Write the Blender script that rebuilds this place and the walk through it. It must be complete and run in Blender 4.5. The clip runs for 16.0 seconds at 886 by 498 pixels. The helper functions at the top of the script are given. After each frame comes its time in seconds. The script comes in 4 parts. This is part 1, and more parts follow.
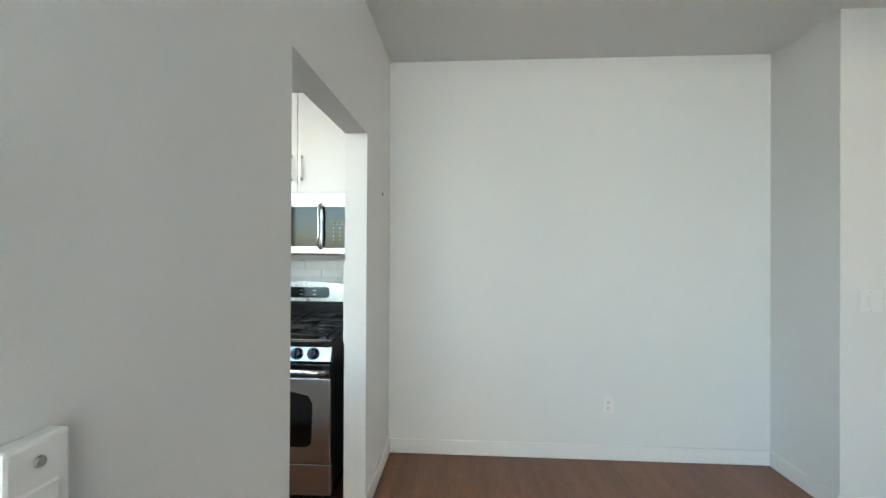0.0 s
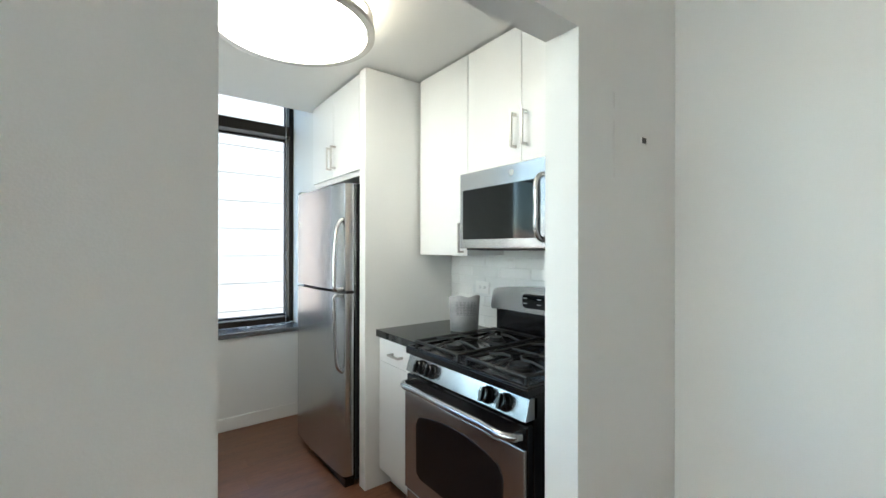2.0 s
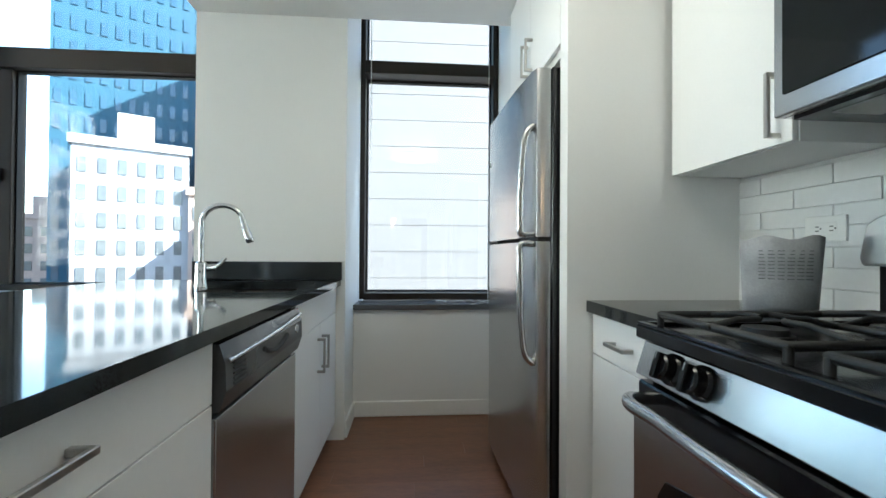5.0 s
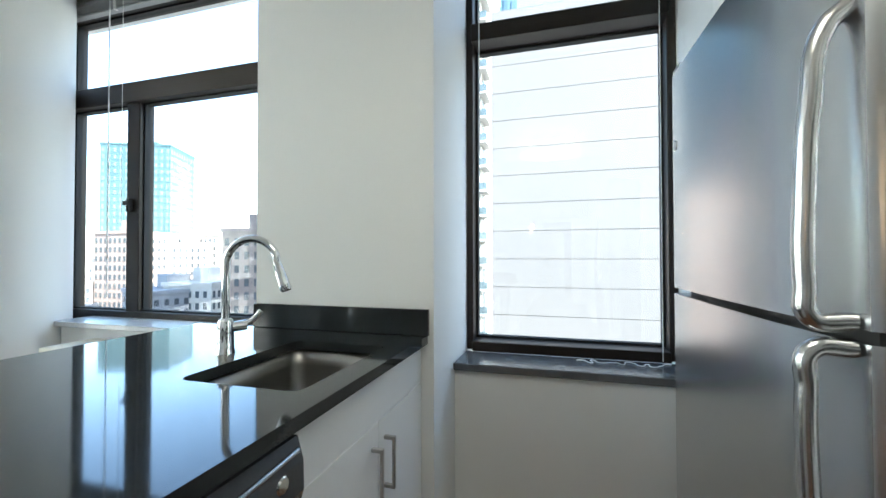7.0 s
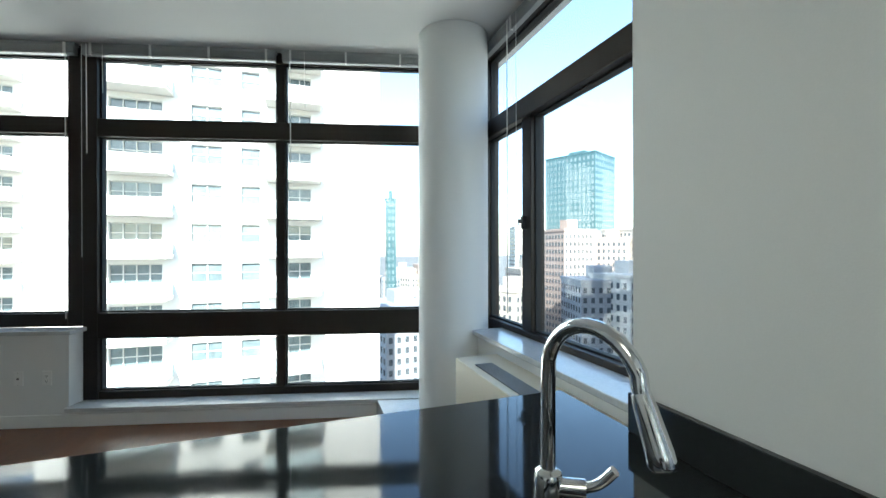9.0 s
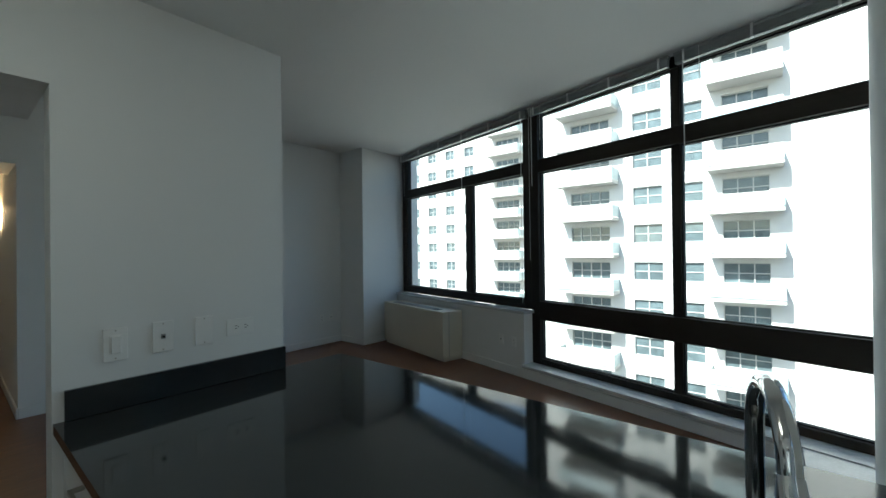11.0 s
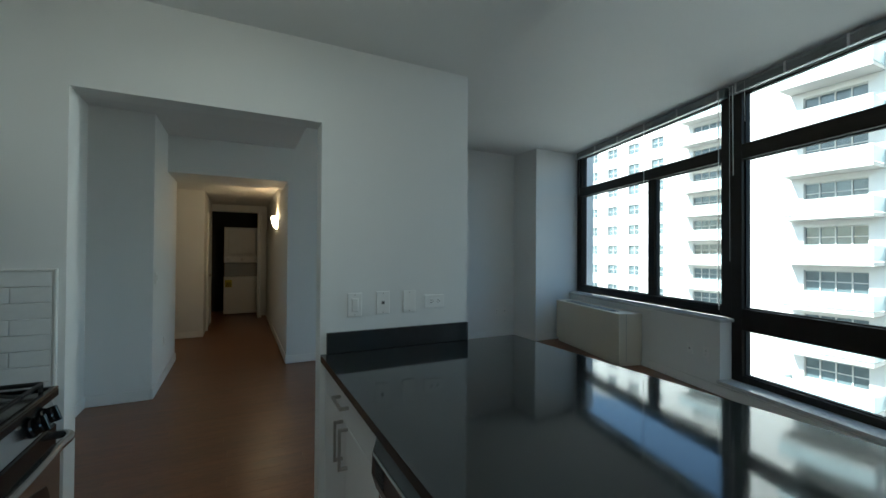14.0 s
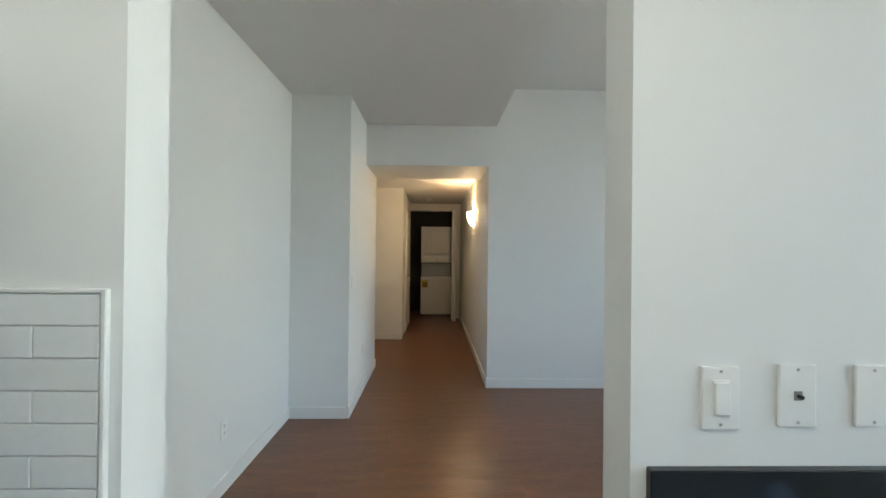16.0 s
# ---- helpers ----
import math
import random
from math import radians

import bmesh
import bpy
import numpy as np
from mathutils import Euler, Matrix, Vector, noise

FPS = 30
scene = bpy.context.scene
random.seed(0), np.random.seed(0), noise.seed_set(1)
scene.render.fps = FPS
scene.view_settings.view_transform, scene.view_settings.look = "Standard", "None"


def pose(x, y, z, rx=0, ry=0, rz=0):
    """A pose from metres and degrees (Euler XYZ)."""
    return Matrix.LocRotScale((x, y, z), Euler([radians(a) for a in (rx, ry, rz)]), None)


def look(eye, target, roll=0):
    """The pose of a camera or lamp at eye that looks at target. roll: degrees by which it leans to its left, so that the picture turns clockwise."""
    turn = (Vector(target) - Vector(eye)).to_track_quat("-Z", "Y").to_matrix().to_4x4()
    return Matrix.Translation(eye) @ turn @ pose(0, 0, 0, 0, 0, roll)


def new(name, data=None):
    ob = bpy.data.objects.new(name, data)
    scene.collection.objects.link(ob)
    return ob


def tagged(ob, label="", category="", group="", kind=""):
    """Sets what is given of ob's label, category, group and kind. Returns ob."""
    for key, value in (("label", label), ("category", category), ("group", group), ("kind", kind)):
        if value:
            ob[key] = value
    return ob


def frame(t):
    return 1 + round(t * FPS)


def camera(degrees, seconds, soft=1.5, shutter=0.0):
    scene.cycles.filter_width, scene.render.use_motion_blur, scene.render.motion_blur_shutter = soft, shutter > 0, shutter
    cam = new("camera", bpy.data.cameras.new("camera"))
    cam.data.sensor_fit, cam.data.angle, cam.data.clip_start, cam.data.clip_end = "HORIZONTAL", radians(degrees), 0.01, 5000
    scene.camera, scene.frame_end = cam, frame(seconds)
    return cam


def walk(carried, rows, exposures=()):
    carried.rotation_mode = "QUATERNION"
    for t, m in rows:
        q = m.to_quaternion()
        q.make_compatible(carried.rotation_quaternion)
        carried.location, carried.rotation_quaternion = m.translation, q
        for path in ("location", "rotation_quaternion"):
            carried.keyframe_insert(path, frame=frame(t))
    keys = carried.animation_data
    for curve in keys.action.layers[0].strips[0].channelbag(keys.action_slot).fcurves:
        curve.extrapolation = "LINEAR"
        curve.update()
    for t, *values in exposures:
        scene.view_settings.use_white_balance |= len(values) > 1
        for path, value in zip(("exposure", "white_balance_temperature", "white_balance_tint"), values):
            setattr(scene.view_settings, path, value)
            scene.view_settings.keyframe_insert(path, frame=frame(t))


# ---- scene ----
cam = camera(95.4, 16.0)
PATH = [
    (0, (-2.196, -0.662, 1.409), (-0.199, -0.543, 1.416), 0.3),
    (0.5, (-1.898, -0.778, 1.408), (0.017, -0.202, 1.409), -0.0),
    (1, (-1.635, -0.809, 1.414), (0.105, 0.177, 1.401), 0.1),
    (1.5, (-1.354, -0.804, 1.416), (0.178, 0.481, 1.406), 0.0),
    (2, (-1.086, -0.821, 1.381), (0.132, 0.766, 1.381), 0.1),
    (2.5, (-0.918, -0.758, 1.276), (-0.036, 1.037, 1.285), -0.1),
    (3, (-0.821, -0.656, 1.139), (-0.183, 1.24, 1.153), 0.2),
    (3.5, (-0.758, -0.575, 1.061), (-0.294, 1.37, 1.077), 0.4),
    (4, (-0.7, -0.458, 1.034), (-0.384, 1.517, 1.056), 0.5),
    (6.3, (-0.452, 0.471, 1.188), (-0.639, 2.462, 1.209), 0.0),
    (6.5, (-0.45, 0.547, 1.204), (-0.733, 2.527, 1.239), 0.0),
    (7, (-0.484, 0.75, 1.231), (-1.038, 2.672, 1.265), -0.1),
    (7.5, (-0.556, 0.961, 1.268), (-1.434, 2.757, 1.304), -0.1),
    (8, (-0.652, 1.153, 1.295), (-1.918, 2.701, 1.332), 0.3),
    (8.5, (-0.79, 1.311, 1.325), (-2.431, 2.453, 1.349), -0.2),
    (9, (-0.93, 1.422, 1.407), (-2.82, 2.074, 1.41), -0.1),
    (9.5, (-0.976, 1.497, 1.444), (-2.976, 1.544, 1.439), -0.1),
    (10, (-0.958, 1.564, 1.453), (-2.877, 0.999, 1.452), 0.0),
    (10.2, (-0.919, 1.608, 1.484), (-2.77, 0.849, 1.481), -0.3),
    (12.3, (-0.65, 2.151, 1.427), (-1.874, 0.57, 1.454), 0.2),
    (12.5, (-0.649, 2.163, 1.423), (-1.833, 0.551, 1.447), 0.2),
    (13, (-0.642, 2.168, 1.419), (-1.757, 0.507, 1.441), 0.3),
    (13.5, (-0.627, 2.122, 1.417), (-1.673, 0.418, 1.437), 0.3),
    (14, (-0.63, 2.01, 1.41), (-1.532, 0.225, 1.43), 0.4),
    (14.5, (-0.649, 1.745, 1.393), (-1.331, -0.135, 1.409), 0.5),
    (15, (-0.643, 1.458, 1.386), (-1.042, -0.502, 1.397), 0.4),
    (15.5, (-0.626, 1.116, 1.411), (-0.781, -0.878, 1.416), 0.2),
    (16, (-0.611, 0.75, 1.416), (-0.656, -1.25, 1.427), 0.6),
]
walk(cam, [(t, look(eye, target, roll)) for t, eye, target, roll in PATH],
     exposures=[(0, 3.7, 6250, 5), (1.5, 3.85, 6250, 5), (2.5, 3.75, 6150, 3), (4, 3.5, 6000, 2), (6.5, 3.52, 6150, 4), (8, 3.38, 6150, 4), (9, 2.78, 6050, 1),
                (10, 2.08, 5950, 0), (12.5, 1.64, 5800, -5), (14, 2.06, 5650, -5), (15, 2.54, 5750, -3), (16, 3.55, 6250, 4)])

# ---- world, sun, lamps ----
world = bpy.data.worlds.new("sky")
scene.world = world
world.use_nodes = True
wn, wl = world.node_tree.nodes, world.node_tree.links
sky = wn.new("ShaderNodeTexSky")
sky.sky_type = "NISHITA"
sky.sun_disc = False
sky.sun_elevation, sky.sun_rotation = radians(37.4), radians(103)
wn["Background"].inputs["Strength"].default_value = 0.10
wl.new(sky.outputs[0], wn["Background"].inputs["Color"])

sun_data = bpy.data.lights.new("sun", "SUN")
sun_data.energy, sun_data.angle, sun_data.color = 4.0, radians(0.5), (1.0, 0.95, 0.88)
sun = new("sun", sun_data)
sun.matrix_world = look((60, -14, 47), (0, 0, 0))


# ---- materials ----
def mat(name, color, rough=0.5, metal=0.0, var=0.06, scale=6.0, fine=120.0, bump=0.02, stretch=(1, 1, 1), spec=0.5, glow=0.0, random_by=0.0):
    m = bpy.data.materials.new(name)
    m.use_nodes = True
    n, l = m.node_tree.nodes, m.node_tree.links
    b = n["Principled BSDF"]
    b.inputs["Metallic"].default_value = metal
    b.inputs["Specular IOR Level"].default_value = spec
    co = n.new("ShaderNodeTexCoord")
    mp = n.new("ShaderNodeMapping")
    mp.inputs["Scale"].default_value = stretch
    l.new(co.outputs["Object"], mp.inputs["Vector"])
    big = n.new("ShaderNodeTexNoise")
    big.inputs["Scale"].default_value, big.inputs["Detail"].default_value = scale, 5
    small = n.new("ShaderNodeTexNoise")
    small.inputs["Scale"].default_value, small.inputs["Detail"].default_value = fine, 3
    l.new(mp.outputs[0], big.inputs["Vector"])
    l.new(mp.outputs[0], small.inputs["Vector"])
    add = n.new("ShaderNodeMath")
    add.operation = "ADD"
    l.new(big.outputs["Fac"], add.inputs[0])
    l.new(small.outputs["Fac"], add.inputs[1])
    ramp = n.new("ShaderNodeMapRange")
    ramp.inputs["From Min"].default_value, ramp.inputs["From Max"].default_value = 0.6, 1.4
    ramp.inputs["To Min"].default_value, ramp.inputs["To Max"].default_value = 1 - var, 1 + var
    l.new(add.outputs[0], ramp.inputs["Value"])
    val = ramp.outputs[0]
    if random_by:
        info = n.new("ShaderNodeObjectInfo")
        r2 = n.new("ShaderNodeMapRange")
        r2.inputs["To Min"].default_value, r2.inputs["To Max"].default_value = 1 - random_by, 1 + random_by
        l.new(info.outputs["Random"], r2.inputs["Value"])
        mul = n.new("ShaderNodeMath")
        mul.operation = "MULTIPLY"
        l.new(val, mul.inputs[0])
        l.new(r2.outputs[0], mul.inputs[1])
        val = mul.outputs[0]
    mix = n.new("ShaderNodeMix")
    mix.data_type, mix.blend_type = "RGBA", "MULTIPLY"
    mix.inputs[0].default_value = 1
    mix.inputs[6].default_value = (*color, 1)
    l.new(val, mix.inputs[7])
    l.new(mix.outputs[2], b.inputs["Base Color"])
    rr = n.new("ShaderNodeMapRange")
    wear = 0.012 if metal > 0.9 else 0.05
    rr.inputs["To Min"].default_value, rr.inputs["To Max"].default_value = max(0.02, rough - wear), rough + wear
    l.new(big.outputs["Fac"], rr.inputs["Value"])
    l.new(rr.outputs[0], b.inputs["Roughness"])
    if bump:
        bp = n.new("ShaderNodeBump")
        bp.inputs["Strength"].default_value, bp.inputs["Distance"].default_value = bump, 0.01
        l.new(small.outputs["Fac"], bp.inputs["Height"])
        l.new(bp.outputs[0], b.inputs["Normal"])
    if glow:
        b.inputs["Emission Color"].default_value = (*color, 1)
        b.inputs["Emission Strength"].default_value = glow
    return m


def glass_mat(name, tint, rough=0.0):
    m = bpy.data.materials.new(name)
    m.use_nodes = True
    n, l = m.node_tree.nodes, m.node_tree.links
    n.remove(n["Principled BSDF"])
    tr, gl, mx, lw = (n.new("ShaderNodeBsdfTransparent"), n.new("ShaderNodeBsdfGlossy"), n.new("ShaderNodeMixShader"), n.new("ShaderNodeLayerWeight"))
    tr.inputs[0].default_value = (*tint, 1)
    gl.inputs["Roughness"].default_value = rough
    pw_, ad = n.new("ShaderNodeMath"), n.new("ShaderNodeMath")
    pw_.operation, ad.operation = "POWER", "MULTIPLY_ADD"
    pw_.inputs[1].default_value, ad.inputs[1].default_value, ad.inputs[2].default_value = 5.0, 0.5, 0.025
    lw.inputs["Blend"].default_value = 0.5
    l.new(lw.outputs["Facing"], pw_.inputs[0])
    l.new(pw_.outputs[0], ad.inputs[0])
    l.new(ad.outputs[0], mx.inputs[0])
    l.new(tr.outputs[0], mx.inputs[1])
    l.new(gl.outputs[0], mx.inputs[2])
    l.new(mx.outputs[0], n["Material Output"].inputs["Surface"])
    return m


WALL = mat("wall_paint", (0.76, 0.765, 0.75), 0.6, var=0.02, scale=1.2, fine=260, bump=0.05)
CEIL = mat("ceiling_paint", (0.74, 0.74, 0.725), 0.8, var=0.03, scale=0.8, fine=200, bump=0.06)
TRIM = mat("trim_paint", (0.80, 0.80, 0.78), 0.4, var=0.03, scale=4, fine=90, bump=0.02)
CAB = mat("cabinet_white", (0.80, 0.80, 0.79), 0.38, var=0.015, scale=3, fine=150, bump=0.01)
WOOD = mat("floor_wood", (0.185, 0.080, 0.040), 0.33, var=0.30, scale=2.2, fine=22, bump=0.012, stretch=(1, 6, 6), random_by=0.07)
QUARTZ = mat("dark_quartz", (0.024, 0.027, 0.028), 0.06, var=0.12, scale=20, fine=420, bump=0.0)
STEEL = mat("brushed_steel", (0.56, 0.57, 0.58), 0.25, 1.0, var=0.012, scale=1.0, fine=40, bump=0.0, stretch=(1, 1, 8))
STEELH = mat("brushed_steel_level", (0.52, 0.52, 0.52), 0.24, 1.0, var=0.012, scale=1.0, fine=40, bump=0.0, stretch=(1, 1, 8))
SINK = mat("sink_steel", (0.34, 0.33, 0.31), 0.34, 1.0, var=0.04, scale=3, fine=90, bump=0.0, stretch=(1, 12, 1))
NICKEL = mat("satin_nickel", (0.50, 0.48, 0.45), 0.3, 1.0, var=0.04, scale=10, fine=200, bump=0.01)
CHROME = mat("chrome", (0.74, 0.75, 0.76), 0.07, 1.0, var=0.02, scale=10, fine=100, bump=0.0)
BLACK = mat("black_enamel", (0.006, 0.006, 0.007), 0.16, var=0.2, scale=8, fine=150, bump=0.01)
PANELG = mat("dark_grey_plastic", (0.06, 0.062, 0.066), 0.25, var=0.08, scale=6, fine=120, bump=0.01)
IRON = mat("cast_iron", (0.013, 0.013, 0.013), 0.5, var=0.3, scale=20, fine=300, bump=0.1)
BGLASS = mat("black_glass", (0.006, 0.007, 0.008), 0.05, var=0.1, scale=5, fine=60, bump=0.0, spec=0.4)
BRONZE = mat("bronze_aluminium", (0.020, 0.014, 0.010), 0.4, 0.3, var=0.15, scale=5, fine=120, bump=0.01)
RUBBER = mat("dark_gasket", (0.012, 0.012, 0.012), 0.7, var=0.15, scale=10, fine=100, bump=0.02)
MARBLE = mat("grey_marble", (0.55, 0.56, 0.56), 0.22, var=0.12, scale=7, fine=60, bump=0.01)
SLATE = mat("dark_sill_stone", (0.10, 0.105, 0.11), 0.2, var=0.15, scale=15, fine=200, bump=0.01)
BEIGE = mat("beige_enamel", (0.66, 0.61, 0.50), 0.45, var=0.03, scale=3, fine=120, bump=0.02)
GRILLE = mat("grille_metal", (0.30, 0.30, 0.29), 0.45, 0.4, var=0.08, scale=8, fine=100)
PLATE = mat("switch_plastic", (0.80, 0.80, 0.78), 0.35, var=0.02, scale=20, fine=100, bump=0.0)
# Near-black for slots and holes; also paints the closet's shade onto its walls.
DARK = mat("dark_slot_closet_shade", (0.02, 0.02, 0.02), 0.7, var=0.1)
TILE = mat("glazed_tile", (0.76, 0.77, 0.76), 0.16, var=0.03, scale=9, fine=60, bump=0.02, random_by=0.03)
GROUT = mat("grout", (0.73, 0.735, 0.725), 0.8, var=0.06, scale=30, fine=200, bump=0.05)
PAPER = mat("paper", (0.36, 0.36, 0.37), 0.7, var=0.14, scale=40, fine=200, bump=0.01)
INK = mat("ink", (0.12, 0.12, 0.13), 0.7)
BLIND = mat("blind_aluminium", (0.36, 0.37, 0.37), 0.4, 0.3, var=0.06, scale=10, fine=80)
CORD = mat("cord_white", (0.78, 0.78, 0.76), 0.6, var=0.05)
WASHER = mat("appliance_white", (0.70, 0.69, 0.66), 0.35, var=0.02)
YELLOW = mat("energy_label_yellow", (0.55, 0.45, 0.08), 0.5, var=0.1)
LAMP = mat("lamp_diffuser", (1.0, 0.93, 0.80), 0.4, var=0.01, glow=0.85)
SCONCE = mat("sconce_glass", (1.0, 0.70, 0.40), 0.4, var=0.01, glow=4.0)
LED = mat("display_glyphs", (0.40, 0.42, 0.43), 0.5, var=0.01)
PANE = glass_mat("window_glass", (0.95, 0.97, 0.97))
BRICK = mat("white_glazed_brick", (0.66, 0.64, 0.61), 0.6, var=0.10, scale=0.5, fine=9, bump=0.1, stretch=(1, 1, 3))
CONC = mat("balcony_concrete", (0.52, 0.50, 0.47), 0.8, var=0.12, scale=0.6, fine=12, bump=0.1)
RAIL = mat("balcony_panel", (0.40, 0.49, 0.50), 0.3, var=0.06, scale=1, fine=10)
OUTGLASS = mat("facade_glass", (0.11, 0.14, 0.15), 0.08, var=0.5, scale=0.35, fine=2.0, bump=0.0)
OUTFRAME = mat("facade_frame", (0.50, 0.49, 0.47), 0.5, var=0.1)
PANELS = mat("wall_panels", (0.165, 0.156, 0.153), 0.55, var=0.04, scale=0.4, fine=20, bump=0.02)
JOINT = mat("panel_joint", (0.125, 0.13, 0.135), 0.7, var=0.1)
TOWERG = mat("tower_glass", (0.045, 0.085, 0.095), 0.12, var=0.15, scale=0.03, fine=0.4, bump=0.0)
BLUEG = mat("blue_tower_frame", (0.02, 0.06, 0.095), 0.6, var=0.12, scale=0.08, fine=0.6, bump=0.0, spec=0.15)
BLUEW = mat("blue_tower_glass", (0.018, 0.05, 0.085), 0.15, var=0.3, scale=0.2, fine=0.9, bump=0.0)
STONES = [mat("city_stone", c, 0.8, var=0.15, scale=0.05, fine=0.8, bump=0.05) for c in ((0.34, 0.30, 0.26), (0.42, 0.40, 0.37), (0.28, 0.21, 0.18), (0.22, 0.23, 0.25))]
CITYWIN = mat("city_window", (0.06, 0.07, 0.08), 0.15, var=0.3, scale=0.1, fine=1.0, bump=0)
ASPH = mat("street_ground", (0.09, 0.09, 0.09), 0.9, var=0.3, scale=0.02, fine=0.5, bump=0.1)


# ---- building blocks ----
def boxes(name, items, m, parent=None, bevel=0.0, seg=1, at=None, label="", kind=""):
    """One mesh out of boxes (x0, x1, y0, y1, z0, z1)."""
    bm = bmesh.new()
    for x0, x1, y0, y1, z0, z1 in items:
        v = [bm.verts.new(p) for p in ((x0, y0, z0), (x1, y0, z0), (x1, y1, z0), (x0, y1, z0), (x0, y0, z1), (x1, y0, z1), (x1, y1, z1), (x0, y1, z1))]
        for f in ((0, 3, 2, 1), (4, 5, 6, 7), (0, 1, 5, 4), (1, 2, 6, 5), (2, 3, 7, 6), (3, 0, 4, 7)):
            bm.faces.new([v[i] for i in f])
    return finish(name, bm, m, parent, bevel, seg, at, label, kind)


def finish(name, bm, m, parent=None, bevel=0.0, seg=1, at=None, label="", kind="", smooth=False):
    if bevel:
        bmesh.ops.bevel(bm, geom=list(bm.edges), offset=bevel, segments=seg, affect="EDGES", profile=0.5, clamp_overlap=True)
    bmesh.ops.recalc_face_normals(bm, faces=bm.faces)
    me = bpy.data.meshes.new(name)
    bm.to_mesh(me)
    bm.free()
    me.materials.append(m)
    if smooth:
        for p in me.polygons:
            p.use_smooth = True
        me.set_sharp_from_angle(angle=radians(35))
    ob = new(name, me)
    if parent:
        ob.parent = parent
    if at is not None:
        ob.matrix_basis = at
    if label or kind:
        tagged(ob, label, kind=kind)
    return ob


def thing(name, m, label, category, group="", kind=""):
    ob = new(name)
    ob.empty_display_size = 0.05
    ob.matrix_basis = m
    return tagged(ob, label, category, group, kind)


def setting(name, items, m, label, category, bevel=0.0, at=None):
    ob = boxes(name, items, m, bevel=bevel, at=at)
    return tagged(ob, label, category, kind="structure")


def tube(name, pts, r, m, parent=None, cyclic=False, res=6, bez=False, at=None, flat=1.0):
    cu = bpy.data.curves.new(name, "CURVE")
    cu.dimensions, cu.bevel_depth, cu.bevel_resolution, cu.use_fill_caps = "3D", r, res, True
    if bez:
        s = cu.splines.new("BEZIER")
        s.bezier_points.add(len(pts) - 1)
        for b, p in zip(s.bezier_points, pts):
            b.co, b.handle_left_type, b.handle_right_type = p, "AUTO", "AUTO"
        s.resolution_u = 10
    else:
        s = cu.splines.new("POLY")
        s.points.add(len(pts) - 1)
        for b, p in zip(s.points, pts):
            b.co = (*p, 1)
    s.use_cyclic_u = cyclic
    cu.materials.append(m)
    tmp = bpy.data.objects.new(name, cu)
    scene.collection.objects.link(tmp)
    me = bpy.data.meshes.new_from_object(tmp.evaluated_get(bpy.context.evaluated_depsgraph_get()))
    bpy.data.objects.remove(tmp)
    for p in me.polygons:
        p.use_smooth = True
    me.set_sharp_from_angle(angle=radians(50))
    if not me.materials:
        me.materials.append(m)
    ob = new(name, me)
    if parent:
        ob.parent = parent
    if at is not None:
        ob.matrix_basis = at
    return ob


def lathe(name, prof, m, parent=None, at=None, n=40):
    """A turned shape from (radius, height) pairs about z."""
    bm = bmesh.new()
    rings = []
    for r, z in prof:
        if r < 1e-5:
            rings.append([bm.verts.new((0, 0, z))])
        else:
            rings.append([bm.verts.new((r * math.cos(2 * math.pi * i / n), r * math.sin(2 * math.pi * i / n), z)) for i in range(n)])
    for a, b in zip(rings, rings[1:]):
        for i in range(n):
            j = (i + 1) % n
            f = [a[i % len(a)], a[j % len(a)], b[j % len(b)], b[i % len(b)]]
            f = list(dict.fromkeys(f))
            if len(f) > 2:
                bm.faces.new(f)
    return finish(name, bm, m, parent, at=at, smooth=True)


def slab(name, outline, z0, z1, m, parent=None, bevel=0.0, at=None, holes=None):
    """A plate with the given outline in its own xy plane."""
    bm = bmesh.new()
    lo = [bm.verts.new((x, y, z0)) for x, y in outline]
    hi = [bm.verts.new((x, y, z1)) for x, y in outline]
    bm.faces.new(lo[::-1])
    bm.faces.new(hi)
    for i in range(len(lo)):
        j = (i + 1) % len(lo)
        bm.faces.new((lo[i], lo[j], hi[j], hi[i]))
    return finish(name, bm, m, parent, bevel, at=at, smooth=True)


def rounded(x0, x1, y0, y1, r, n=5):
    out = []
    for cx, cy, a in ((x1 - r, y1 - r, 0), (x0 + r, y1 - r, 90), (x0 + r, y0 + r, 180), (x1 - r, y0 + r, 270)):
        for i in range(n + 1):
            t = radians(a + 90 * i / n)
            out.append((cx + r * math.cos(t), cy + r * math.sin(t)))
    return out


def text_part(name, s, size, m, parent, at):
    cu = bpy.data.curves.new(name, "FONT")
    cu.body, cu.size, cu.extrude = s, size, 0.0004
    tmp = bpy.data.objects.new(name, cu)
    scene.collection.objects.link(tmp)
    me = bpy.data.meshes.new_from_object(tmp.evaluated_get(bpy.context.evaluated_depsgraph_get()))
    bpy.data.objects.remove(tmp)
    me.materials.clear()
    me.materials.append(m)
    ob = new(name, me)
    ob.parent = parent
    ob.matrix_basis = at
    return ob


# ---- the plan ----
XW = 0.60            # wall behind the range, and the dining wall
YS = -0.12           # south face of the wall between kitchen and dining
XE = -1.80           # free end of that wall, and edge of the kitchen ceiling
ZK, ZD, ZL = 2.43, 2.725, 3.12   # ceilings: kitchen, dining, living room
YB = -3.44           # wall with the hall opening
WIN = pose(-4.90, -0.16, 0, 0, 0, 75.6)   # window wall: x along it, y outwards, 0 at the low wall's face

